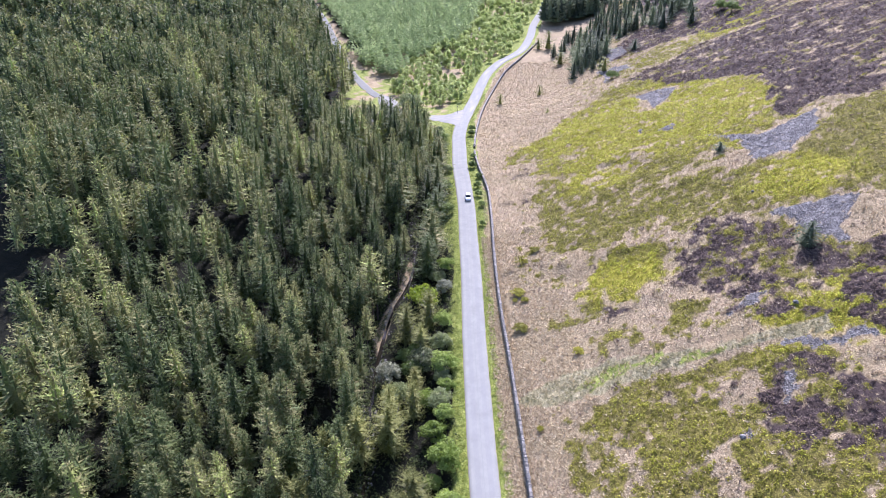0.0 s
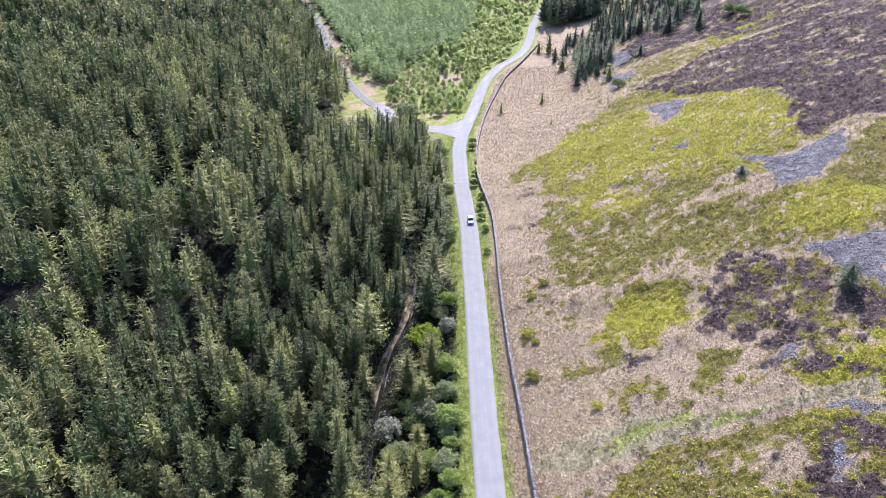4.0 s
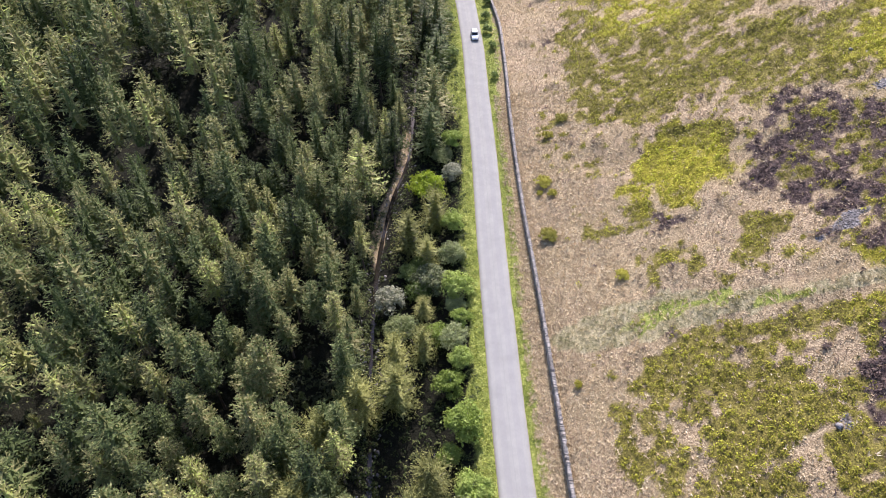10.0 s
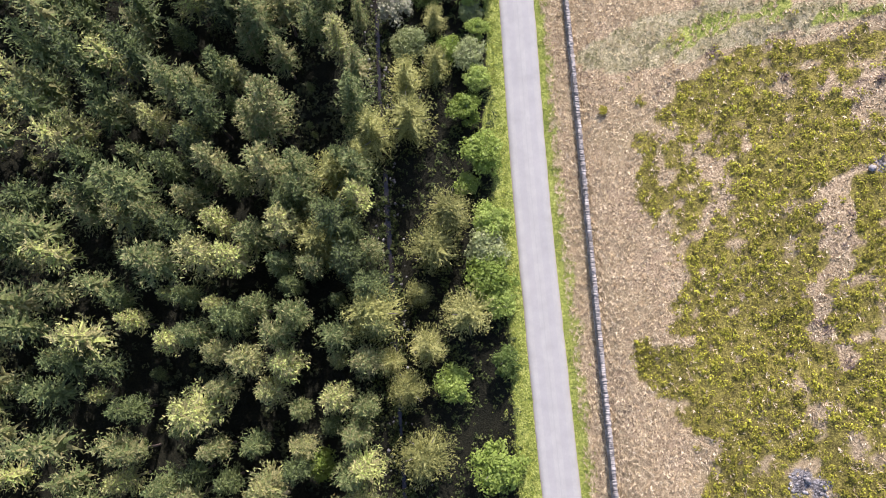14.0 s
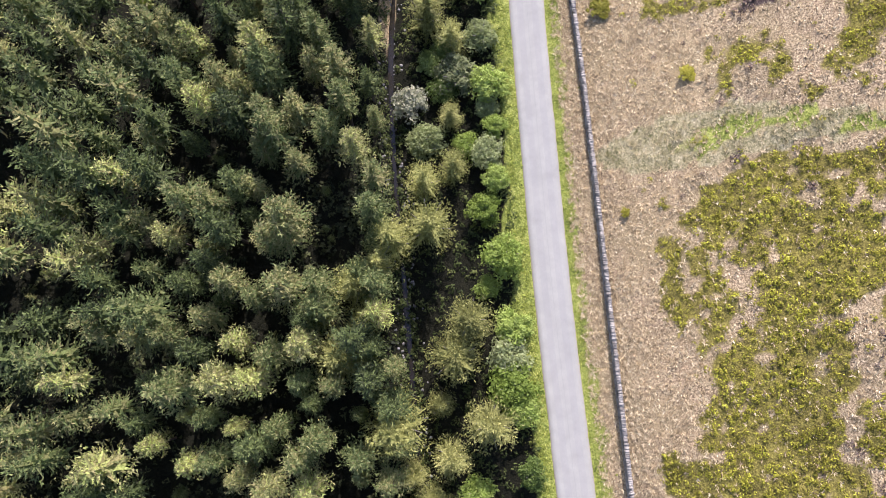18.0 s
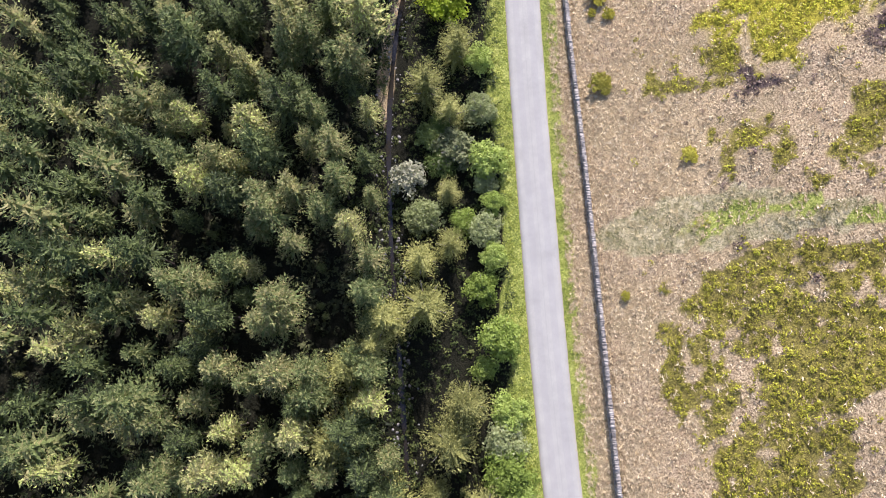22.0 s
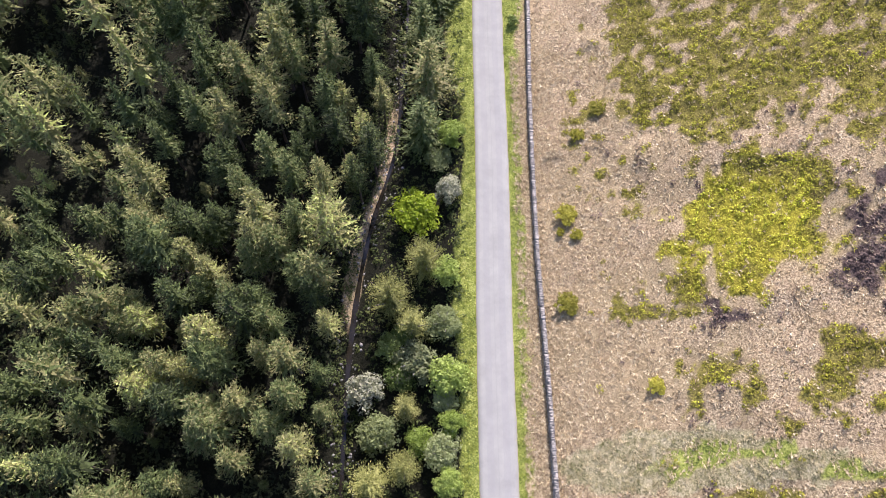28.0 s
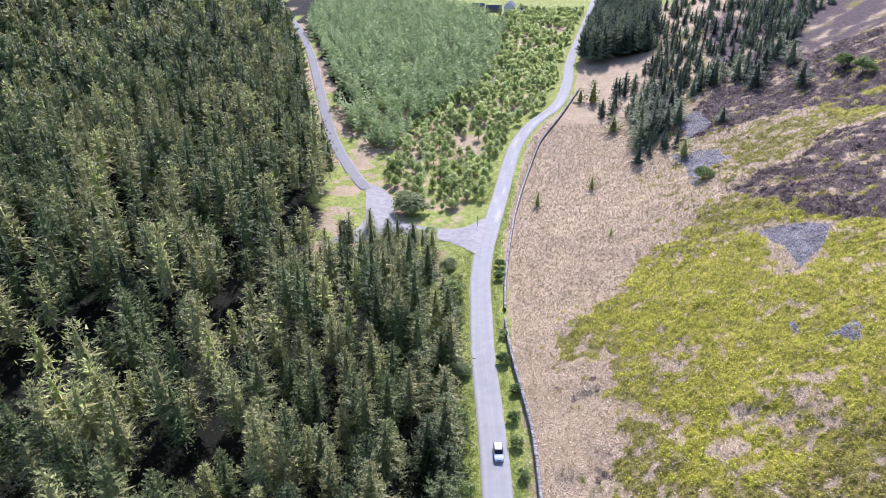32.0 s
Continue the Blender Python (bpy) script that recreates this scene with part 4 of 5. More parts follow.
BELT_SPRUCE = [conifer(490 + s, 9, 9, 0, wide=0.2, bare=0.2, slim=0.4, taper=0.7) for s in range(4)]
MOOR_SPRUCE = [conifer(480 + s, 9, 8, 0, wide=0.25, bare=0.04, slim=0.36, taper=0.72) for s in range(4)]
UPPER_SPRUCES = ((42, 205), (61, 202), (64, 259), (90, 250), (131, 296), (149, 297), (158, 329), (128, 510), (74, 324), (66, 268))


def on_upper_slope(x, y):
    """Thick on the slope above the field, scattered beyond it."""
    thick = fbm(x, y, 18, 81, 3) > 0.43
    return (x > road_x(y) + 24) & np.where(inside(x + 8 * (fbm(x, y, 12, 82) - 0.5), y, UPPER_SPRUCES), thick, (fbm(x, y, 20, 83, 2) > 0.62) & (y > 235 + 0.3 * x))


def in_belt(x, y):
    gap = x - road_x(y)
    x, y = reach(x, y)
    return (gap > 5.5) & (gap < 46 + 22 * (fbm(x, y, 12, 85) - 0.5)) & (y > 322 + 0.25 * (x - 45) + 14 * (fbm(x, y, 10, 86) - 0.5))


hill_spruce = place(42, 200, 196, 500, 5.4, on_upper_slope)
stuff("moor_spruces", MOOR_SPRUCE, hill_spruce, 5.5 + 5.5 * rng.random(len(hill_spruce)), DARK_NEEDLES, "scattered dark spruces on the upper moor slope", "trees", stretch=0.85 + 0.2 * rng.random(len(hill_spruce)))
belt = place(42, 135, 355, 560, 4.2, in_belt)
stuff("spruce_belt", BELT_SPRUCE, belt, 16 + 5 * rng.random(len(belt)), DARK_NEEDLES, "tall dark spruce belt beside the far road", "forest")

PLANTATION = ((-126, 438), (-95, 355), (-76, 287), (-63, 248), (-52, 232), (-42, 233), (-37, 258), (-25, 287), (-10, 316), (-4, 359), (1, 414), (6, 466), (-21, 521), (-71, 538), (-141, 531))


young = place(-170, 24, 228, 545, 3.7, lambda x, y: inside(x + 3 * (fbm(x, y, 9, 5) - 0.5), y + 6 * (fbm(x, y, 9, 6) - 0.5), PLANTATION) & (np.sin((x * 0.93 + y * 0.36) * 2 * math.pi / 11) < 0.9))
YOUNG_SHAPES = [conifer(500 + s, 7, 7, 0, wide=0.3, bare=0.2, slim=0.42, taper=0.62, core=False) for s in range(4)]
stuff("young_plantation", YOUNG_SHAPES, young, 6.6 + 3.8 * fbm(young[:, 0], young[:, 1], 14, 91) + rng.normal(0, 0.9, len(young)), YOUNG, "young bright green conifer plantation in rows", "forest")

BIRCH = [(leafy(520 + k, 18, 14, 0.085, (0.15, 0.15, 0.5), -0.4)) for k in range(4)]
birch_near = [(mesh_of("crown", *leafy(530 + k, 28, 18, 0.055, (0.15, 0.15, 0.5), -0.4), LEAF["birch"]), mesh_of("trunk", *limbs(530 + k, 4, radius=0.014, spread_=0.16), PALE_BARK)) for k in range(4)]
birches = place(-56, 70, 176, 530, 4.3, lambda x, y: (x < road_x(y) - 5.5) & (x > road_x(y) - 44 - 0.05 * (y - 184)) & ~inside(x, y, PLANTATION) & (x > -43) & ~inside(x + 3, y - 1, LAYBY) & ~inside(x - 3, y - 3, LAYBY) & (fbm(x, y, 14, 95, 3) > 0.38))
o = np.argsort(birches[:, 1])
for i in o[:150]:
    c, t = birch_near[rng.integers(4)]
    h = 4.4 + 4.2 * rng.random()
    single_tree("birch_tree", "young light green birch on the valley floor", "tree", "birches on the valley floor", c, t, birches[i], h, 0.85 + 0.4 * rng.random())
BIRCH_FAR = foliage("birch_leaves", (0.27, 0.33, 0.105), (0.42, 0.5, 0.175), (0.58, 0.63, 0.29), through_light=0.6)
stuff("birch_wood", BIRCH, birches[o[150:]], 4.8 + 4.4 * rng.random(len(o) - 150), BIRCH_FAR, "young birch wood along the far valley stream", "woodland", stretch=0.9 + 0.3 * rng.random(len(o) - 150))

# ---- low plants of the moor ----
BILB = foliage("bilberry_leaves", (0.13, 0.115, 0.02), (0.37, 0.36, 0.042), (0.74, 0.77, 0.07), rough=0.7, through_light=0.4, grain=(3.2, 0.1, 0.95), own=0.5)
HEATH = foliage("heather_twigs", (0.06, 0.043, 0.038), (0.14, 0.102, 0.085), (0.26, 0.195, 0.155), rough=0.9, through_light=0.3)
STRAW = foliage("dead_grass", (0.22, 0.165, 0.095), (0.52, 0.415, 0.255), (0.86, 0.75, 0.5), rough=0.85, through_light=0.35, grain=(3.2, 0.15, 0.95), own=0.5)
RUSH = foliage("pale_rushes", (0.19, 0.2, 0.075), (0.52, 0.455, 0.27), (0.76, 0.67, 0.45), rough=0.85, through_light=0.45)
LUSH = foliage("verge_grass", (0.13, 0.175, 0.03), (0.31, 0.36, 0.06), (0.52, 0.54, 0.15), rough=0.75, through_light=0.45)
tufts = [tuft(600 + k, 16, 0.75, 0.25) for k in range(6)]
scrub = [tuft(605 + k, 12, 0.5) for k in range(5)]
wiry = [tuft(610 + k, 16, 0.65, 0.28) for k in range(6)]
blades = [grass(620 + k, 7, 0.13, 0.5, 0.8) for k in range(6)]
long_blades = [grass(630 + k, 18, 0.06, 0.6, 0.9) for k in range(5)]


def sow(n, x0, x1, y0, y1):
    x, y = rng.uniform(x0, x1, n), rng.uniform(y0, y1, n)
    k = (x > road_x(y) + 5.0) & (x < 62 + 0.52 * (y + 105)) & (np.abs(x - wall_x(y)) > 0.5)
    return x[k], y[k]


WALL_Y = (-130, -99, -80, -69, -46, -22, -11, -5, 3.4, 18, 35, 60, 76, 85, 96, 109, 125, 148, 176, 212, 242, 271, 320)
WALL_X = (11.8, 9.9, 9, 8.4, 7.2, 6, 5.4, 5, 4.4, 3.7, 3.2, 2.9, 2.2, 1, -0.6, -1.8, -1.7, -0.1, 3, 9, 15.2, 25, 40)


def wall_x(y):
    return hermite(y, WALL_Y, WALL_X)


def rooted(x, y, sink=0.04):
    return np.stack([x, y, land(x, y) - sink], -1)


x, y = sow(180000, 0, 150, -105, 265)
bil, hea, scr, lush, floor, rus, vivid = cover(x, y)
dice = rng.random(len(x))
keep_far = np.where(y > 120, 0.55, 1.0) * np.where(x > 80, 0.6, 1.0)
live = rng.random(len(x)) < keep_far * (1 - 0.92 * scr)
is_b = live & (dice < (bil - 0.1) * 0.92) & (hea < 0.7)
is_h = live & ~is_b & (dice < hea * 0.62)
is_g = live & ~is_b & ~is_h & (rng.random(len(x)) < 0.85)
is_r = live & ~is_b & ~is_h & (rus > 0.3)
is_g = is_g & ~is_r
grow = np.where(y > 120, 1.35, 1.0)
for name, mask, shapes, mat, lo, hi, label, cat in (
        ("bilberry", is_b, tufts, BILB, 0.5, 1.05, "low yellow-green bilberry cushions on the moor", "shrubs"),
        ("heather", is_h, wiry, HEATH, 0.6, 1.25, "dark purple-brown heather tussocks on the moor", "shrubs"),
        ("dead_grass", is_g, blades, STRAW, 0.35, 0.8, "pale dead moor grass in tussocks", "grass"),
        ("rushes", is_r, long_blades, RUSH, 0.4, 0.8, "pale rushes in a wet hollow across the moor", "grass")):
    p = rooted(x[mask], y[mask])
    stuff(name, shapes, p, rng.uniform(lo, hi, len(p)) * grow[mask], mat, label, cat, tone=np.clip(0.4 * vivid[mask] + 0.9 * (fbm(x[mask], y[mask], 2.4, 97, 3) - 0.3) + 0.25 * rng.random(len(p)), 0, 1) if name == "bilberry" else None)
    print(name, len(p))

# verge grass on both sides of the road
vy = rng.uniform(-110, 200, 13000)
side = np.where(rng.random(len(vy)) < 0.6, -1, 1)
off = 2.75 + np.abs(rng.normal(0, 1.5, len(vy))) * np.where(side < 0, 1.2, 0.8)
vx = road_x(vy) + side * off
k = ~((vx < road_x(vy)) & (vy > 148) & (vy < 180))
stuff("verge_grass", blades, rooted(vx[k], vy[k], 0.05), rng.uniform(0.25, 0.6, k.sum()), LUSH, "lush green grass on the road verges", "grass")

# long dead grass along the wall and on the lower slope
ly = rng.uniform(-100, 45, 7500)
near_wall = rng.random(7500) < 0.4
lx = np.where(near_wall, rng.uniform(road_x(ly) + 3.6, wall_x(ly) + 1.5), wall_x(ly) + 0.5 + 14 * rng.random(7500))
k = (np.abs(lx - wall_x(ly)) > 0.45) & (cover(lx, ly)[0] < 0.35) & (cover(lx, ly)[5] < 0.3)
stuff("long_dead_grass", long_blades, rooted(lx[k], ly[k]), rng.uniform(0.4, 0.85, k.sum()), STRAW, "long bleached grass lying along the drystone wall", "grass", tone=np.clip(0.25 + 0.75 * rng.random(k.sum()), 0, 1))

# undergrowth between the stream and the road, and under the forest edge
uy = rng.uniform(-110, 135, 5600)
ux = np.where(rng.random(len(uy)) < 0.3 * ((uy < -12) | (uy > 45)), stream_x(uy) + np.where(rng.random(len(uy)) < 0.5, -1, 1) * (0.35 + np.abs(rng.normal(0, 0.5, len(uy)))), np.where(rng.random(len(uy)) < 0.62, rng.uniform(stream_x(uy) + 0.8, road_x(uy) - 4.5), stream_x(uy) - rng.uniform(0.8, 6, len(uy))))
UNDER = foliage("bracken_and_scrub", (0.03, 0.045, 0.013), (0.07, 0.095, 0.025), (0.15, 0.17, 0.05), through_light=0.3)
stuff("undergrowth", tufts, rooted(ux, uy, 0.05), rng.uniform(0.5, 1.4, len(ux)), UNDER, "dark green scrub and bracken along the stream", "shrubs")
fx, fy = rng.uniform(-92, -14, 9000), rng.uniform(-110, 70, 9000)
k = in_forest(fx, fy) & (in_gap(fx, fy) | (rng.random(9000) < 0.22))
FLOOR_PLANTS = foliage("forest_floor_plants", (0.02, 0.028, 0.012), (0.05, 0.06, 0.024), (0.11, 0.12, 0.045), through_light=0.2)
stuff("forest_floor_scrub", tufts, rooted(fx[k], fy[k], 0.1), rng.uniform(0.9, 2.4, k.sum()), FLOOR_PLANTS, "dark ferns and seedlings on the forest floor", "shrubs")

# single bushes in the dead grass
BUSH = (
    (8, -0.4, 4.2), (8.2, 13.9, 4.2), (9.8, 10.7, 2.4), (7.5, 11.1, 1.7), (19, -12.5, 3), (10.5, 28, 3), (13.9, 32.4, 3.4), (9.9, -31.7, 1.8),
)
bush_meshes = [mesh_of("leaves", *leafy(640 + k, 34, 26, 0.1, (0.5, 0.5, 0.16), 0.02), LEAF["bush"]) for k in range(3)]
for bx, by, w in BUSH:
    ob = thing("bilberry_bush", "rounded yellow-green bilberry bush in dead grass", "shrub", (bx, by, float(land(bx, by)) - 0.05), "single bushes on the moor", rng.random() * 360)
    ob.scale = (w / 1.3, w / 1.3, 0.55 + w / 4)
    piece("leaves", bush_meshes[rng.integers(3)], ob)
    piece("stem", mesh_of("stem", *limbs(640, 5, 0.1, 0.02, 0.4), BARK), ob)

# loose stones of the screes
STONE = plain("grey_scree_stone", (0.09, 0.086, 0.08), (0.34, 0.325, 0.305), 3, 0.85, 0.4, 0.03)
x, y = rng.uniform(28, 95, 60000), rng.uniform(-90, 245, 60000)
s = cover(x, y)[2]
k = s > 0.5
stuff("scree_stones", [rock(650 + q) for q in range(5)], rooted(x[k], y[k], 0.02)[:6500], rng.uniform(0.15, 0.55, min(6500, k.sum())), STONE, "loose grey scree stones on the slope", "stones")
for bx, by, w in ((57.2, -16.8, 1.3), (39.8, -44.1, 1.1), (30.1, -81.6, 1), (64.3, 27.4, 0.9)):
    v, f = rock(int(by * 7) % 50 + 660, 0.65)
    ob = tagged(new("boulder", mesh_of("boulder", v, f, STONE)), "pale grey boulder among heather", "boulder", "boulders")
    ob.matrix_world = pose(bx, by, float(land(bx, by)) + 0.15 * w, 0, 0, by) @ Matrix.Diagonal((w, w * 0.8, w, 1))

# ---- stream ----
WATER = Mat("stream_water", 0.08, 0.5)
WATER.color(WATER.mix(WATER.noise(0.8, 3), (0.006, 0.006, 0.005), (0.03, 0.024, 0.017))).bump(WATER.noise(3.0, 4), 0.05, 0.35)


def build_stream():
    ys = np.arange(-130, 152, 1.0)
    xs = stream_x(ys)
    half = 0.12 + 0.4 * fbm(ys, ys * 0, 4, 7)
    z = smooth_land(xs, ys) - 0.55
    V = np.stack([np.stack([xs - half, ys, z], -1), np.stack([xs + half, ys, z], -1)], 1).reshape(-1, 3)
    i = np.arange(len(ys) - 1) * 2
    tagged(new("stream", mesh_of("stream", V, np.stack([i, i + 1, i + 3, i + 2], -1), WATER.m)), "narrow dark moorland stream", "stream", kind="structure")
    n = 1500
    sy = rng.uniform(-100, 140, n)
    sx = stream_x(sy) + rng.normal(0, 1.1, n)
    stuff("stream_stones", [rock(680 + q) for q in range(4)], rooted(sx, sy, 0.05), rng.uniform(0.2, 0.6, n), STONE, "grey and brown stones along the stream bed", "stones")


build_stream()
PALE_STONE = plain("pale_stream_stone", (0.3, 0.29, 0.27), (0.62, 0.6, 0.56), 2, 0.8, 0.4, 0.03)


def valley_x(y):
    return hermite(y, (204, 221, 240.7, 259, 277.9, 308.2, 342.2, 365.9, 420), (-39.4, -34.1, -30, -23.8, -15.6, -8.7, -1.8, 3.3, 12.4)) + 2.0 * np.sin(y / 5.0)


def build_valley_stream():
    ys = np.arange(208, 412, 1.2)
    xs, half = valley_x(ys), 0.5 + 0.8 * fbm(ys, ys * 0, 5, 17)
    z = land(xs, ys) + 0.12
    V = np.stack([np.stack([xs - half, ys, z], -1), np.stack([xs + half, ys, z], -1)], 1).reshape(-1, 3)
    i = np.arange(len(ys) - 1) * 2
    tagged(new("valley_stream", mesh_of("valley_stream", V, np.stack([i, i + 1, i + 3, i + 2], -1), WATER.m)), "shallow stream winding between birches", "stream", kind="structure")
    n = 900
    sy = rng.uniform(208, 411, n)
    k = fbm(sy, sy * 0, 7, 19) > 0.45
    sx = valley_x(sy) + rng.normal(0, 0.9, n)
    stuff("valley_stream_stones", [rock(690 + q, 0.4) for q in range(4)], rooted(sx[k], sy[k], 0.0), rng.uniform(0.4, 1.1, k.sum()), PALE_STONE, "pale stones and gravel bars along the valley stream", "stones")


build_valley_stream()

# ---- drystone wall ----
WALL_STONE = plain("wall_stone", (0.14, 0.128, 0.11), (0.38, 0.355, 0.31), 1.1, 0.9, 0.5, 0.03)


def block(seed, sx, sy, sz):
    """A rough stone block: 8 shifted corners."""
    r = np.random.default_rng(seed)
    v = np.array([(a, b, c) for c in (-0.5, 0.5) for b in (-0.5, 0.5) for a in (-0.5, 0.5)]) + r.normal(0, 0.06, (8, 3)) * np.array((1.3, 1, 0.6))
    v *= np.array((sx, sy, sz))
    q = ((0, 2, 3, 1), (4, 5, 7, 6), (0, 1, 5, 4), (2, 6, 7, 3), (0, 4, 6, 2), (1, 3, 7, 5))
    return v, np.array([t for a, b, c, d in q for t in ((a, b, c), (a, c, d))])


def build_wall():
    wall = thing("drystone_wall", "grey drystone wall with upright coping along the road", "wall")
    ys = np.arange(-128, 316, 0.5)
    ys = ys[~((ys > 112) & (ys < 116))]
    xs = wall_x(ys)
    g = land(xs, ys)
    # core, in two lengths
    for lo, hi in ((-128, 112), (116, 316)):
        k = (ys >= lo) & (ys <= hi)
        px, py, pz = xs[k], ys[k], g[k]
        n = len(px)
        sec = ((-0.34, -0.3), (-0.2, 1.02), (0.2, 1.02), (0.34, -0.3))
        V = np.stack([np.stack([px + a + rng.normal(0, 0.02, n), py, pz + h + rng.normal(0, 0.03, n)], -1) for a, h in sec], 1).reshape(-1, 3)
        i = np.arange(n - 1) * 4
        F = np.concatenate([np.stack([i + a, i + a + 1, i + a + 5, i + a + 4], -1) for a in range(3)])
        piece("core", mesh_of("core", V, F, WALL_STONE), wall)
    # coping stones: those along the middle stretch are pieces of their own
    cy = np.arange(-126, 314, 0.235)
    cy = cy[~((cy > 111) & (cy < 117))] + rng.normal(0, 0.03, len(cy[~((cy > 111) & (cy < 117))]))
    own = (cy > -45) & (cy < 25.5)
    cope = [block(700 + q, 0.56, 0.275, 0.26) for q in range(5)]
    meshes = [mesh_of("coping_stone", *c, WALL_STONE) for c in cope]
    for yy in cy[own]:
        xx = float(wall_x(yy))
        ob = piece("coping_stone", meshes[rng.integers(5)], wall)
        ob.matrix_world = pose(xx, yy, float(land(xx, yy)) + 1.05 + rng.normal(0, 0.02), rng.normal(0, 4), rng.normal(0, 6), rng.normal(0, 9)) @ Matrix.Diagonal((0.85 + 0.3 * rng.random(), 1, 1, 1))
    yy = cy[~own]
    p = np.stack([wall_x(yy), yy, land(wall_x(yy), yy) + 1.06], -1)
    v, f, t = spread(cope, p, rng.uniform(0.9, 1.15, len(yy)), rng.normal(0, 0.12, len(yy)))
    tagged(piece("far_coping", mesh_of("far_coping", v, f, WALL_STONE, t), wall), kind="stuff")
    # face stones, both sides, four courses
    course = [block(710 + q, 0.16, 0.42, 0.22) for q in range(6)]
    P = []
    for side in (-1, 1):
        for r in range(4):
            yy = np.arange(-127 + 0.13 * r, 315, 0.45)
            yy = yy[~((yy > 111.5) & (yy < 116.5))]
            yy = yy + rng.normal(0, 0.04, len(yy))
            xx = wall_x(yy)
            P.append(np.stack([xx + side * (0.31 - 0.035 * r), yy, land(xx, yy) + 0.12 + 0.245 * r], -1))
    P = np.concatenate(P)
    v, f, t = spread(course, P, rng.uniform(0.9, 1.1, len(P)), rng.normal(0, 0.06, len(P)))
    tagged(piece("face_stones", mesh_of("face_stones", v, f, WALL_STONE, t), wall), kind="stuff")


build_wall()


# ---- cars ----
GLASS = Mat("car_glass", 0.05, 0.6).color((0.015, 0.018, 0.02)).m
TYRE = Mat("tyre_rubber", 0.85, 0.3).color((0.02, 0.02, 0.02)).m
RIM = Mat("wheel_alloy", 0.35, 0.5).color((0.45, 0.46, 0.47)).m
LAMP = Mat("lamp_lens", 0.1, 0.6).color((0.7, 0.7, 0.68)).m
TAIL = Mat("tail_lens", 0.15, 0.6).color((0.35, 0.02, 0.02)).m


def paint(name, c):
    m = Mat(name, 0.25, 0.5).color(c)
    m.b.inputs["Coat Weight"].default_value = 0.6
    return m.m


def loft(sections, close=True):
    """A skin over cross-sections, each a ring of the same number of points."""
    bm = bmesh.new()
    rings = [[bm.verts.new(p) for p in s] for s in sections]
    n = len(rings[0])
    for a, b in zip(rings[:-1], rings[1:]):
        for k in range(n):
            bm.faces.new((a[k], a[(k + 1) % n], b[(k + 1) % n], b[k]))
    if close:
        bm.faces.new(rings[0][::-1])
        bm.faces.new(rings[-1])
    bmesh.ops.recalc_face_normals(bm, faces=bm.faces[:])
    return bm


def box(x0, x1, y0, y1, z0, z1, bevel=0.02):
    bm = bmesh.new()
    bmesh.ops.create_cube(bm, size=1, matrix=Matrix.Translation(((x0 + x1) / 2, (y0 + y1) / 2, (z0 + z1) / 2)) @ Matrix.Diagonal((x1 - x0, y1 - y0, z1 - z0, 1)))
    if bevel:
        bmesh.ops.bevel(bm, geom=bm.edges[:], offset=bevel, segments=1, affect="EDGES")
    return bm


def ring(y, half, z0, z1, round_=0.12):
    """A cross-section of a car body at y, with rounded upper corners."""
    return [(-half * 0.9, y, z0), (half * 0.9, y, z0), (half, y, z0 + 0.15), (half, y, z1 - round_ * 1.4), (half - round_ * 0.5, y, z1 - round_ * 0.3), (half - round_ * 1.6, y, z1),
            (-half + round_ * 1.6, y, z1), (-half + round_ * 0.5, y, z1 - round_ * 0.3), (-half, y, z1 - round_ * 1.4), (-half, y, z0 + 0.15)]


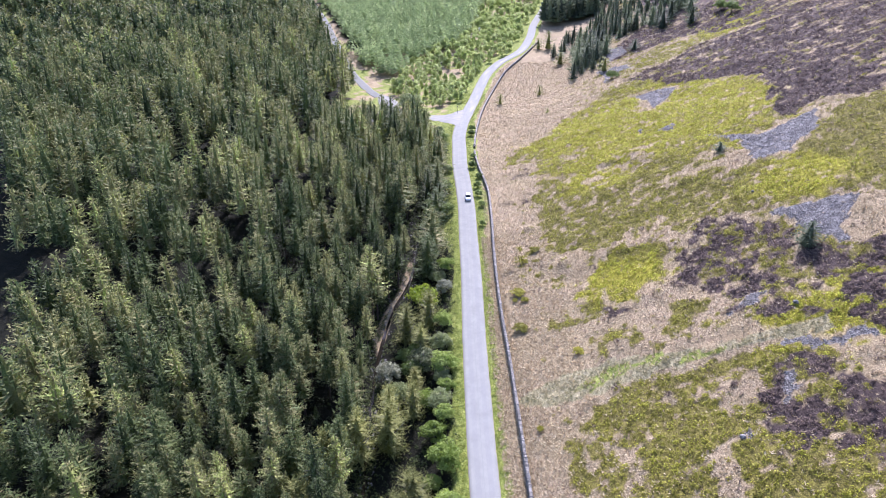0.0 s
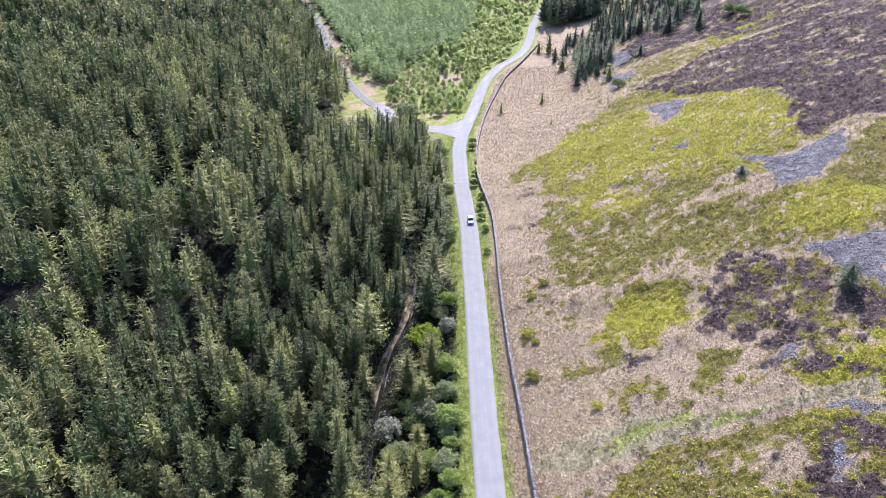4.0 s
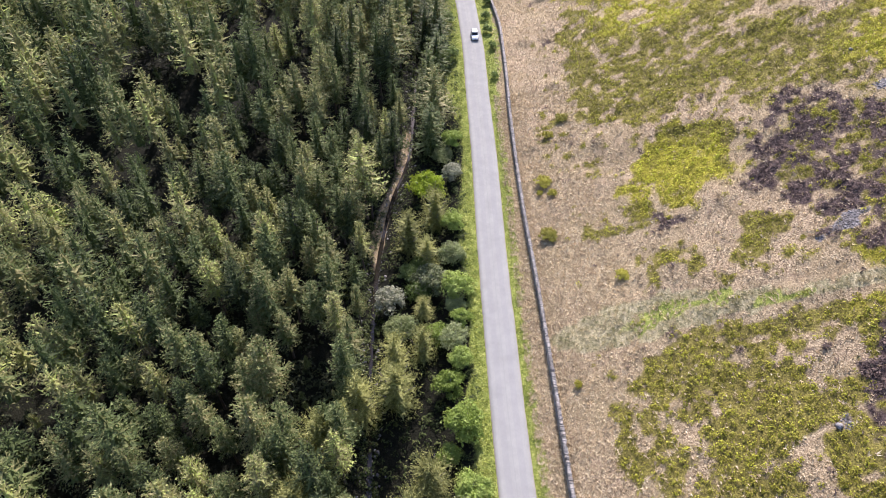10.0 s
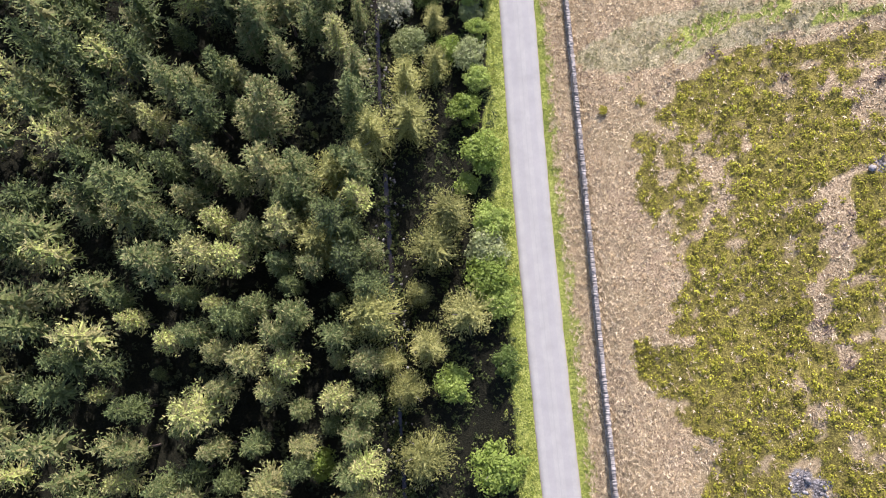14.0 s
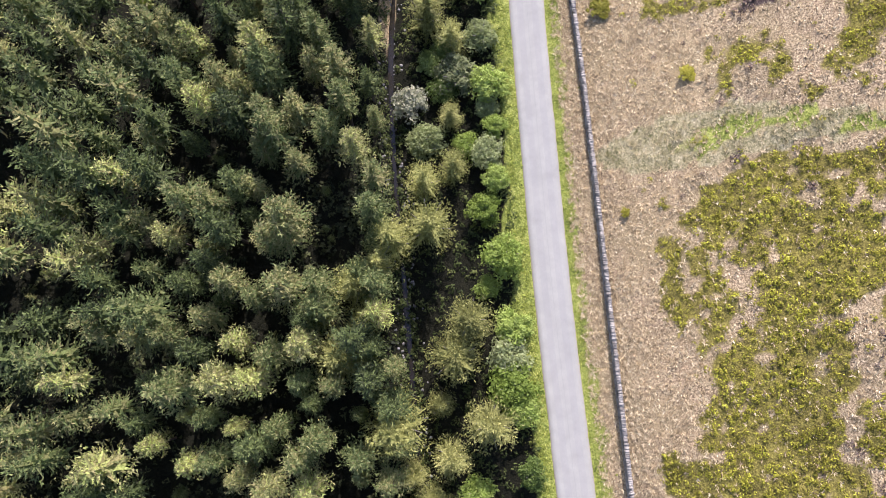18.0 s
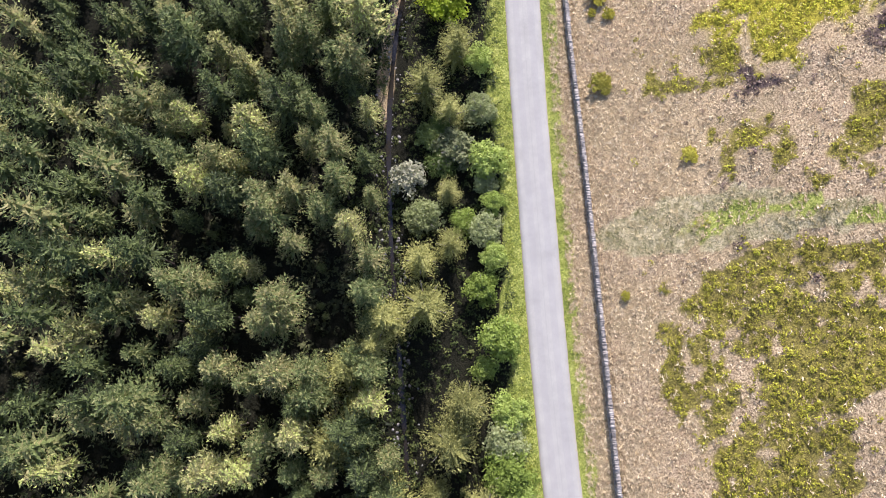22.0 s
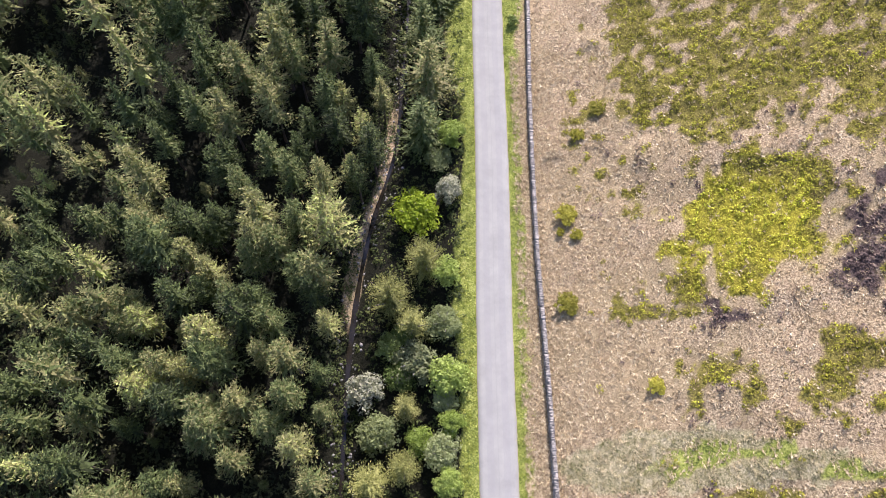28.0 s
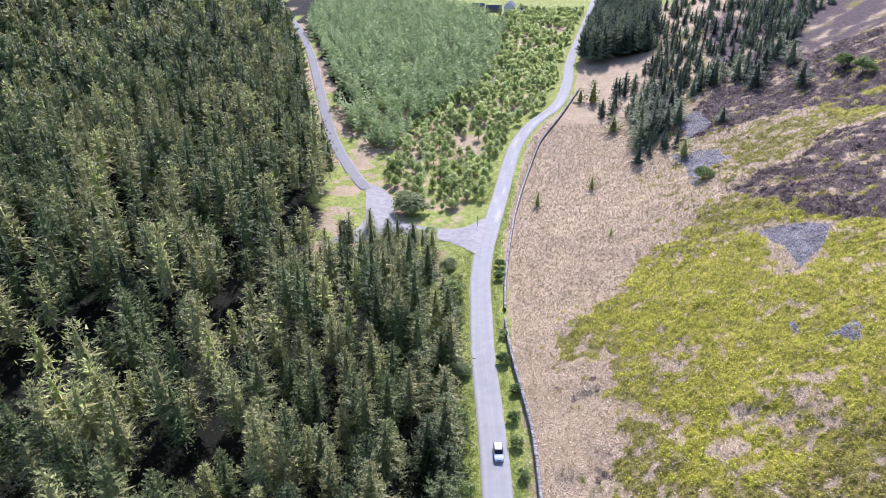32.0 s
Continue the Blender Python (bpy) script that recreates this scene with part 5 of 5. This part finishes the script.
def build_car(label, colour, at, turn):
    """A small hatchback, nose towards +y."""
    car = thing("car", label, "car", at, turn=turn)
    skin = paint("car_paint", colour)
    part("body", loft([ring(-2.0, 0.74, 0.42, 0.82), ring(-1.9, 0.85, 0.28, 0.95), ring(-1.2, 0.88, 0.22, 0.98), ring(0.4, 0.88, 0.22, 0.97), ring(0.95, 0.88, 0.24, 0.95),
                       ring(1.6, 0.85, 0.28, 0.84), ring(1.92, 0.76, 0.32, 0.7), ring(2.0, 0.62, 0.4, 0.6)]), skin, car)
    part("roof", loft([ring(-1.62, 0.62, 1.34, 1.42, 0.04), ring(-1.3, 0.66, 1.38, 1.49, 0.05), ring(-0.4, 0.68, 1.42, 1.53, 0.05), ring(0.22, 0.64, 1.38, 1.47, 0.05)]), skin, car)

    def slab(name, low, high, label_):
        bm = bmesh.new()
        q = [bm.verts.new(p) for p in (*low, *high[::-1])]
        f = bm.faces.new(q)
        out = bmesh.ops.extrude_face_region(bm, geom=[f])
        for v in out["geom"]:
            if isinstance(v, bmesh.types.BMVert):
                v.co = v.co * 0.985 + Vector((0, -0.2, 1.0)) * 0.015
        bmesh.ops.recalc_face_normals(bm, faces=bm.faces[:])
        part(name, bm, GLASS, car, label_)
    slab("windscreen", ((-0.74, 0.9, 0.93), (0.74, 0.9, 0.93)), ((-0.6, 0.2, 1.42), (0.6, 0.2, 1.42)), "dark sloping windscreen")
    slab("rear_window", ((-0.7, -1.88, 0.94), (0.7, -1.88, 0.94)), ((-0.58, -1.58, 1.38), (0.58, -1.58, 1.38)), "dark rear window")
    for s in (-1, 1):
        slab("side_window", ((s * 0.84, -1.75, 0.96), (s * 0.84, 0.78, 0.95)), ((s * 0.66, -1.5, 1.4), (s * 0.65, 0.2, 1.42)), "dark side windows")
        part("pillar", loft([[(s * 0.845 + a, -0.35 + b, 0.95) for a, b in ((-0.02, -0.04), (0.02, -0.04), (0.02, 0.04), (-0.02, 0.04))],
                             [(s * 0.675 + a, -0.35 + b, 1.42) for a, b in ((-0.02, -0.04), (0.02, -0.04), (0.02, 0.04), (-0.02, 0.04))]]), skin, car)
        part("mirror", box(s * 0.98 - 0.1, s * 0.98 + 0.1, 0.58, 0.68, 0.92, 1.05), skin, car)
        part("headlight", box(s * 0.6 - 0.16, s * 0.6 + 0.16, 1.72, 1.93, 0.6, 0.76, 0.04), LAMP, car, "clear headlight")
        part("tail_light", box(s * 0.7 - 0.1, s * 0.7 + 0.1, -2.0, -1.86, 0.7, 0.92, 0.03), TAIL, car, "red tail light")
        for y0 in (-1.25, 1.25):
            bm = bmesh.new()
            bmesh.ops.create_cone(bm, cap_ends=True, segments=18, radius1=0.31, radius2=0.31, depth=0.2, matrix=Matrix.Translation((s * 0.79, y0, 0.31)) @ pose(0, 0, 0, 0, 90, 0))
            bmesh.ops.bevel(bm, geom=[e for e in bm.edges if len(e.link_faces) == 2 and abs(e.calc_face_angle()) > 1], offset=0.03, segments=2, affect="EDGES")
            tyre = part("tyre", bm, TYRE, car)
            bm = bmesh.new()
            bmesh.ops.create_cone(bm, cap_ends=True, segments=12, radius1=0.2, radius2=0.17, depth=0.04, matrix=Matrix.Translation((s * 0.9, y0, 0.31)) @ pose(0, 0, 0, 0, 90 * s, 0))
            part("rim", bm, RIM, tyre, "alloy rim")
    part("bumper", box(-0.72, 0.72, 1.88, 2.04, 0.32, 0.5, 0.05), skin, car)
    part("grille", box(-0.35, 0.35, 1.9, 2.03, 0.52, 0.62, 0.02), TYRE, car, "black grille")
    part("number_plate", box(-0.26, 0.26, 2.02, 2.055, 0.4, 0.5, 0), LAMP, car, "plain pale plate")
    return car


cx, cy_ = float(road_x(69.7)) + 0.75, 69.7
build_car("pale silver hatchback driving on the road", (0.62, 0.66, 0.7), (cx, cy_, float(smooth_land(cx, cy_)) + 0.04), 183)
build_car("dark hatchback parked in the lay-by", (0.02, 0.022, 0.025), (-49.5, 161.9, float(smooth_land(-49.5, 161.9)) + 0.1), 70)


# ---- smoother patches, added so that the far road shows bright glare ----
SMOOTH_TAR = plain("smooth_road_patch", (0.24, 0.235, 0.22), (0.32, 0.31, 0.29), 1.5, 0.68, 0.2, 0.01, 0.3)
road = bpy.data.objects["road"]
for k in range(13):
    py = 171 + k * 12 + rng.uniform(-2, 2)
    shift, hw, hl = rng.choice((-0.9, 0.8, 1.0)) + rng.normal(0, 0.15), rng.uniform(0.25, 0.7), rng.uniform(2.2, 6.5)
    bm = bmesh.new()
    ring_ = []
    for q in range(14):
        t = 6.2832 * q / 14
        yy = py + math.sin(t) * hl * rng.uniform(0.85, 1.1)
        across = shift + math.copysign(abs(math.cos(t)) ** 0.5, math.cos(t)) * hw * rng.uniform(0.85, 1.1)
        xx = float(road_x(yy)) + across
        ring_.append(bm.verts.new((xx, yy, float(smooth_land(float(road_x(yy)), yy)) + 0.06 * (1 - (across / 2.65) ** 2) + 0.012)))
    bm.faces.new(ring_)
    bmesh.ops.recalc_face_normals(bm, faces=bm.faces[:])
    ob = part("smooth_patch", bm, SMOOTH_TAR, road)
    if ob.data.polygons[0].normal.z < 0:
        ob.data.flip_normals()

# ---- sign post at the junction ----
def build_post(x, y, h):
    post = thing("sign_post", "thin grey post at the road junction", "post", (x, y, float(land(x, y))))
    grey = plain("galvanised_steel", (0.16, 0.16, 0.16), (0.25, 0.25, 0.25), 5, 0.5, metal=0.6)
    bm = bmesh.new()
    bmesh.ops.create_cone(bm, cap_ends=True, segments=10, radius1=0.07, radius2=0.06, depth=h + 0.4, matrix=Matrix.Translation((0, 0, h / 2 - 0.2)))
    part("pole", bm, grey, post)
    part("sign_plate", box(-0.25, 0.25, -0.1, -0.06, h - 0.5, h, 0.01), grey, post)


build_post(-9.2, 163.5, 3.2)


# ---- farmhouse ----
WHITEWASH = plain("whitewash", (0.7, 0.7, 0.68), (0.82, 0.82, 0.8), 1.5, 0.9, 0.2, 0.02)
SLATE = plain("blue_slate", (0.05, 0.06, 0.085), (0.11, 0.12, 0.15), 2.5, 0.85, 0.4, 0.03)
DARK_WOOD = plain("dark_wood", (0.05, 0.035, 0.025), (0.1, 0.075, 0.05), 4, 0.8)
PANE = Mat("window_pane", 0.08, 0.6).color((0.03, 0.035, 0.045)).m


def gable_house(name, label, at, turn, w, l, h, pitch, wall_mat, windows=(), chimney=False, door=None):
    """Gable end towards -y: w wide, l long, eaves at h."""
    ob = thing(name, label, "house", at, turn=turn)
    top = h + pitch
    part("wall", loft([[(-w / 2, y, -0.6), (w / 2, y, -0.6), (w / 2, y, h), (0, y, top), (-w / 2, y, h)] for y in (-l / 2, l / 2)]), wall_mat, ob)
    for s in (-1, 1):
        bm = bmesh.new()
        a = Vector((s * (w / 2 + 0.35), 0, h - 0.35 * pitch / (w / 2) + 0.06))
        b = Vector((0, 0, top + 0.06))
        q = []
        for dz in (0.0, 0.16):
            for p in (a, b):
                for y in (-l / 2 - 0.25, l / 2 + 0.25):
                    q.append(bm.verts.new((p.x, y, p.z + dz)))
        for f in ((0, 1, 3, 2), (4, 6, 7, 5), (0, 2, 6, 4), (1, 5, 7, 3), (0, 4, 5, 1), (2, 3, 7, 6)):
            bm.faces.new([q[i] for i in f])
        bmesh.ops.recalc_face_normals(bm, faces=bm.faces[:])
        part("roof", bm, SLATE, ob, "blue-grey slate roof")
    if chimney:
        for y in (-l / 2 + 0.5, l / 2 - 0.5):
            c = part("chimney", box(-0.55, 0.55, y - 0.45, y + 0.45, top - 0.8, top + 1.3, 0.03), wall_mat, ob)
            for dx in (-0.25, 0.25):
                bm = bmesh.new()
                bmesh.ops.create_cone(bm, cap_ends=True, segments=10, radius1=0.16, radius2=0.12, depth=0.45, matrix=Matrix.Translation((dx, y, top + 1.5)))
                part("chimney_pot", bm, DARK_WOOD, c)
    for x, z in windows:
        f = part("window", box(x - 0.5, x + 0.5, -l / 2 - 0.06, -l / 2 + 0.05, z - 0.7, z + 0.7, 0.02), WHITEWASH, ob)
        part("pane", box(x - 0.4, x + 0.4, -l / 2 - 0.075, -l / 2 - 0.062, z - 0.6, z + 0.6, 0), PANE, f, "dark glass")
    if door:
        part("door", box(door - 0.5, door + 0.5, -l / 2 - 0.07, -l / 2 + 0.04, 0, 2.05, 0.02), DARK_WOOD, ob)
    return ob


def on_land(x, y):
    return (x, y, float(land(x, y)))


gable_house("farmhouse", "white farmhouse with a blue slate roof", on_land(10, 517), -4, 8.5, 10, 5.4, 3.6, WHITEWASH, ((-2.4, 1.6), (2.4, 1.6), (-2.4, 4.2), (2.4, 4.2)), True, 0.0)
gable_house("stone_barn", "low stone outbuilding beside the farmhouse", on_land(-2, 523), 86, 5.5, 12, 2.6, 2.0, WALL_STONE)
gable_house("stone_barn", "low stone barn across the farmyard", on_land(-14, 530), 80, 5.5, 9, 2.6, 1.8, WALL_STONE)
gable_house("stone_barn", "small white shed beside the far road", on_land(20, 524), 20, 4, 5, 2.2, 1.2, WHITEWASH)
for tx, ty2 in ((-7.0, 516.0), (3.0, 512.0), (27.0, 528.0), (-24.0, 528.0), (30.0, 516.0)):
    c, t = dark_shapes[rng.integers(3)]
    single_tree("garden_tree", "dark garden tree beside the farm buildings", "tree", "farm trees", c, t, on_land(tx, ty2), 5.5 + 2 * rng.random(), 1.1)
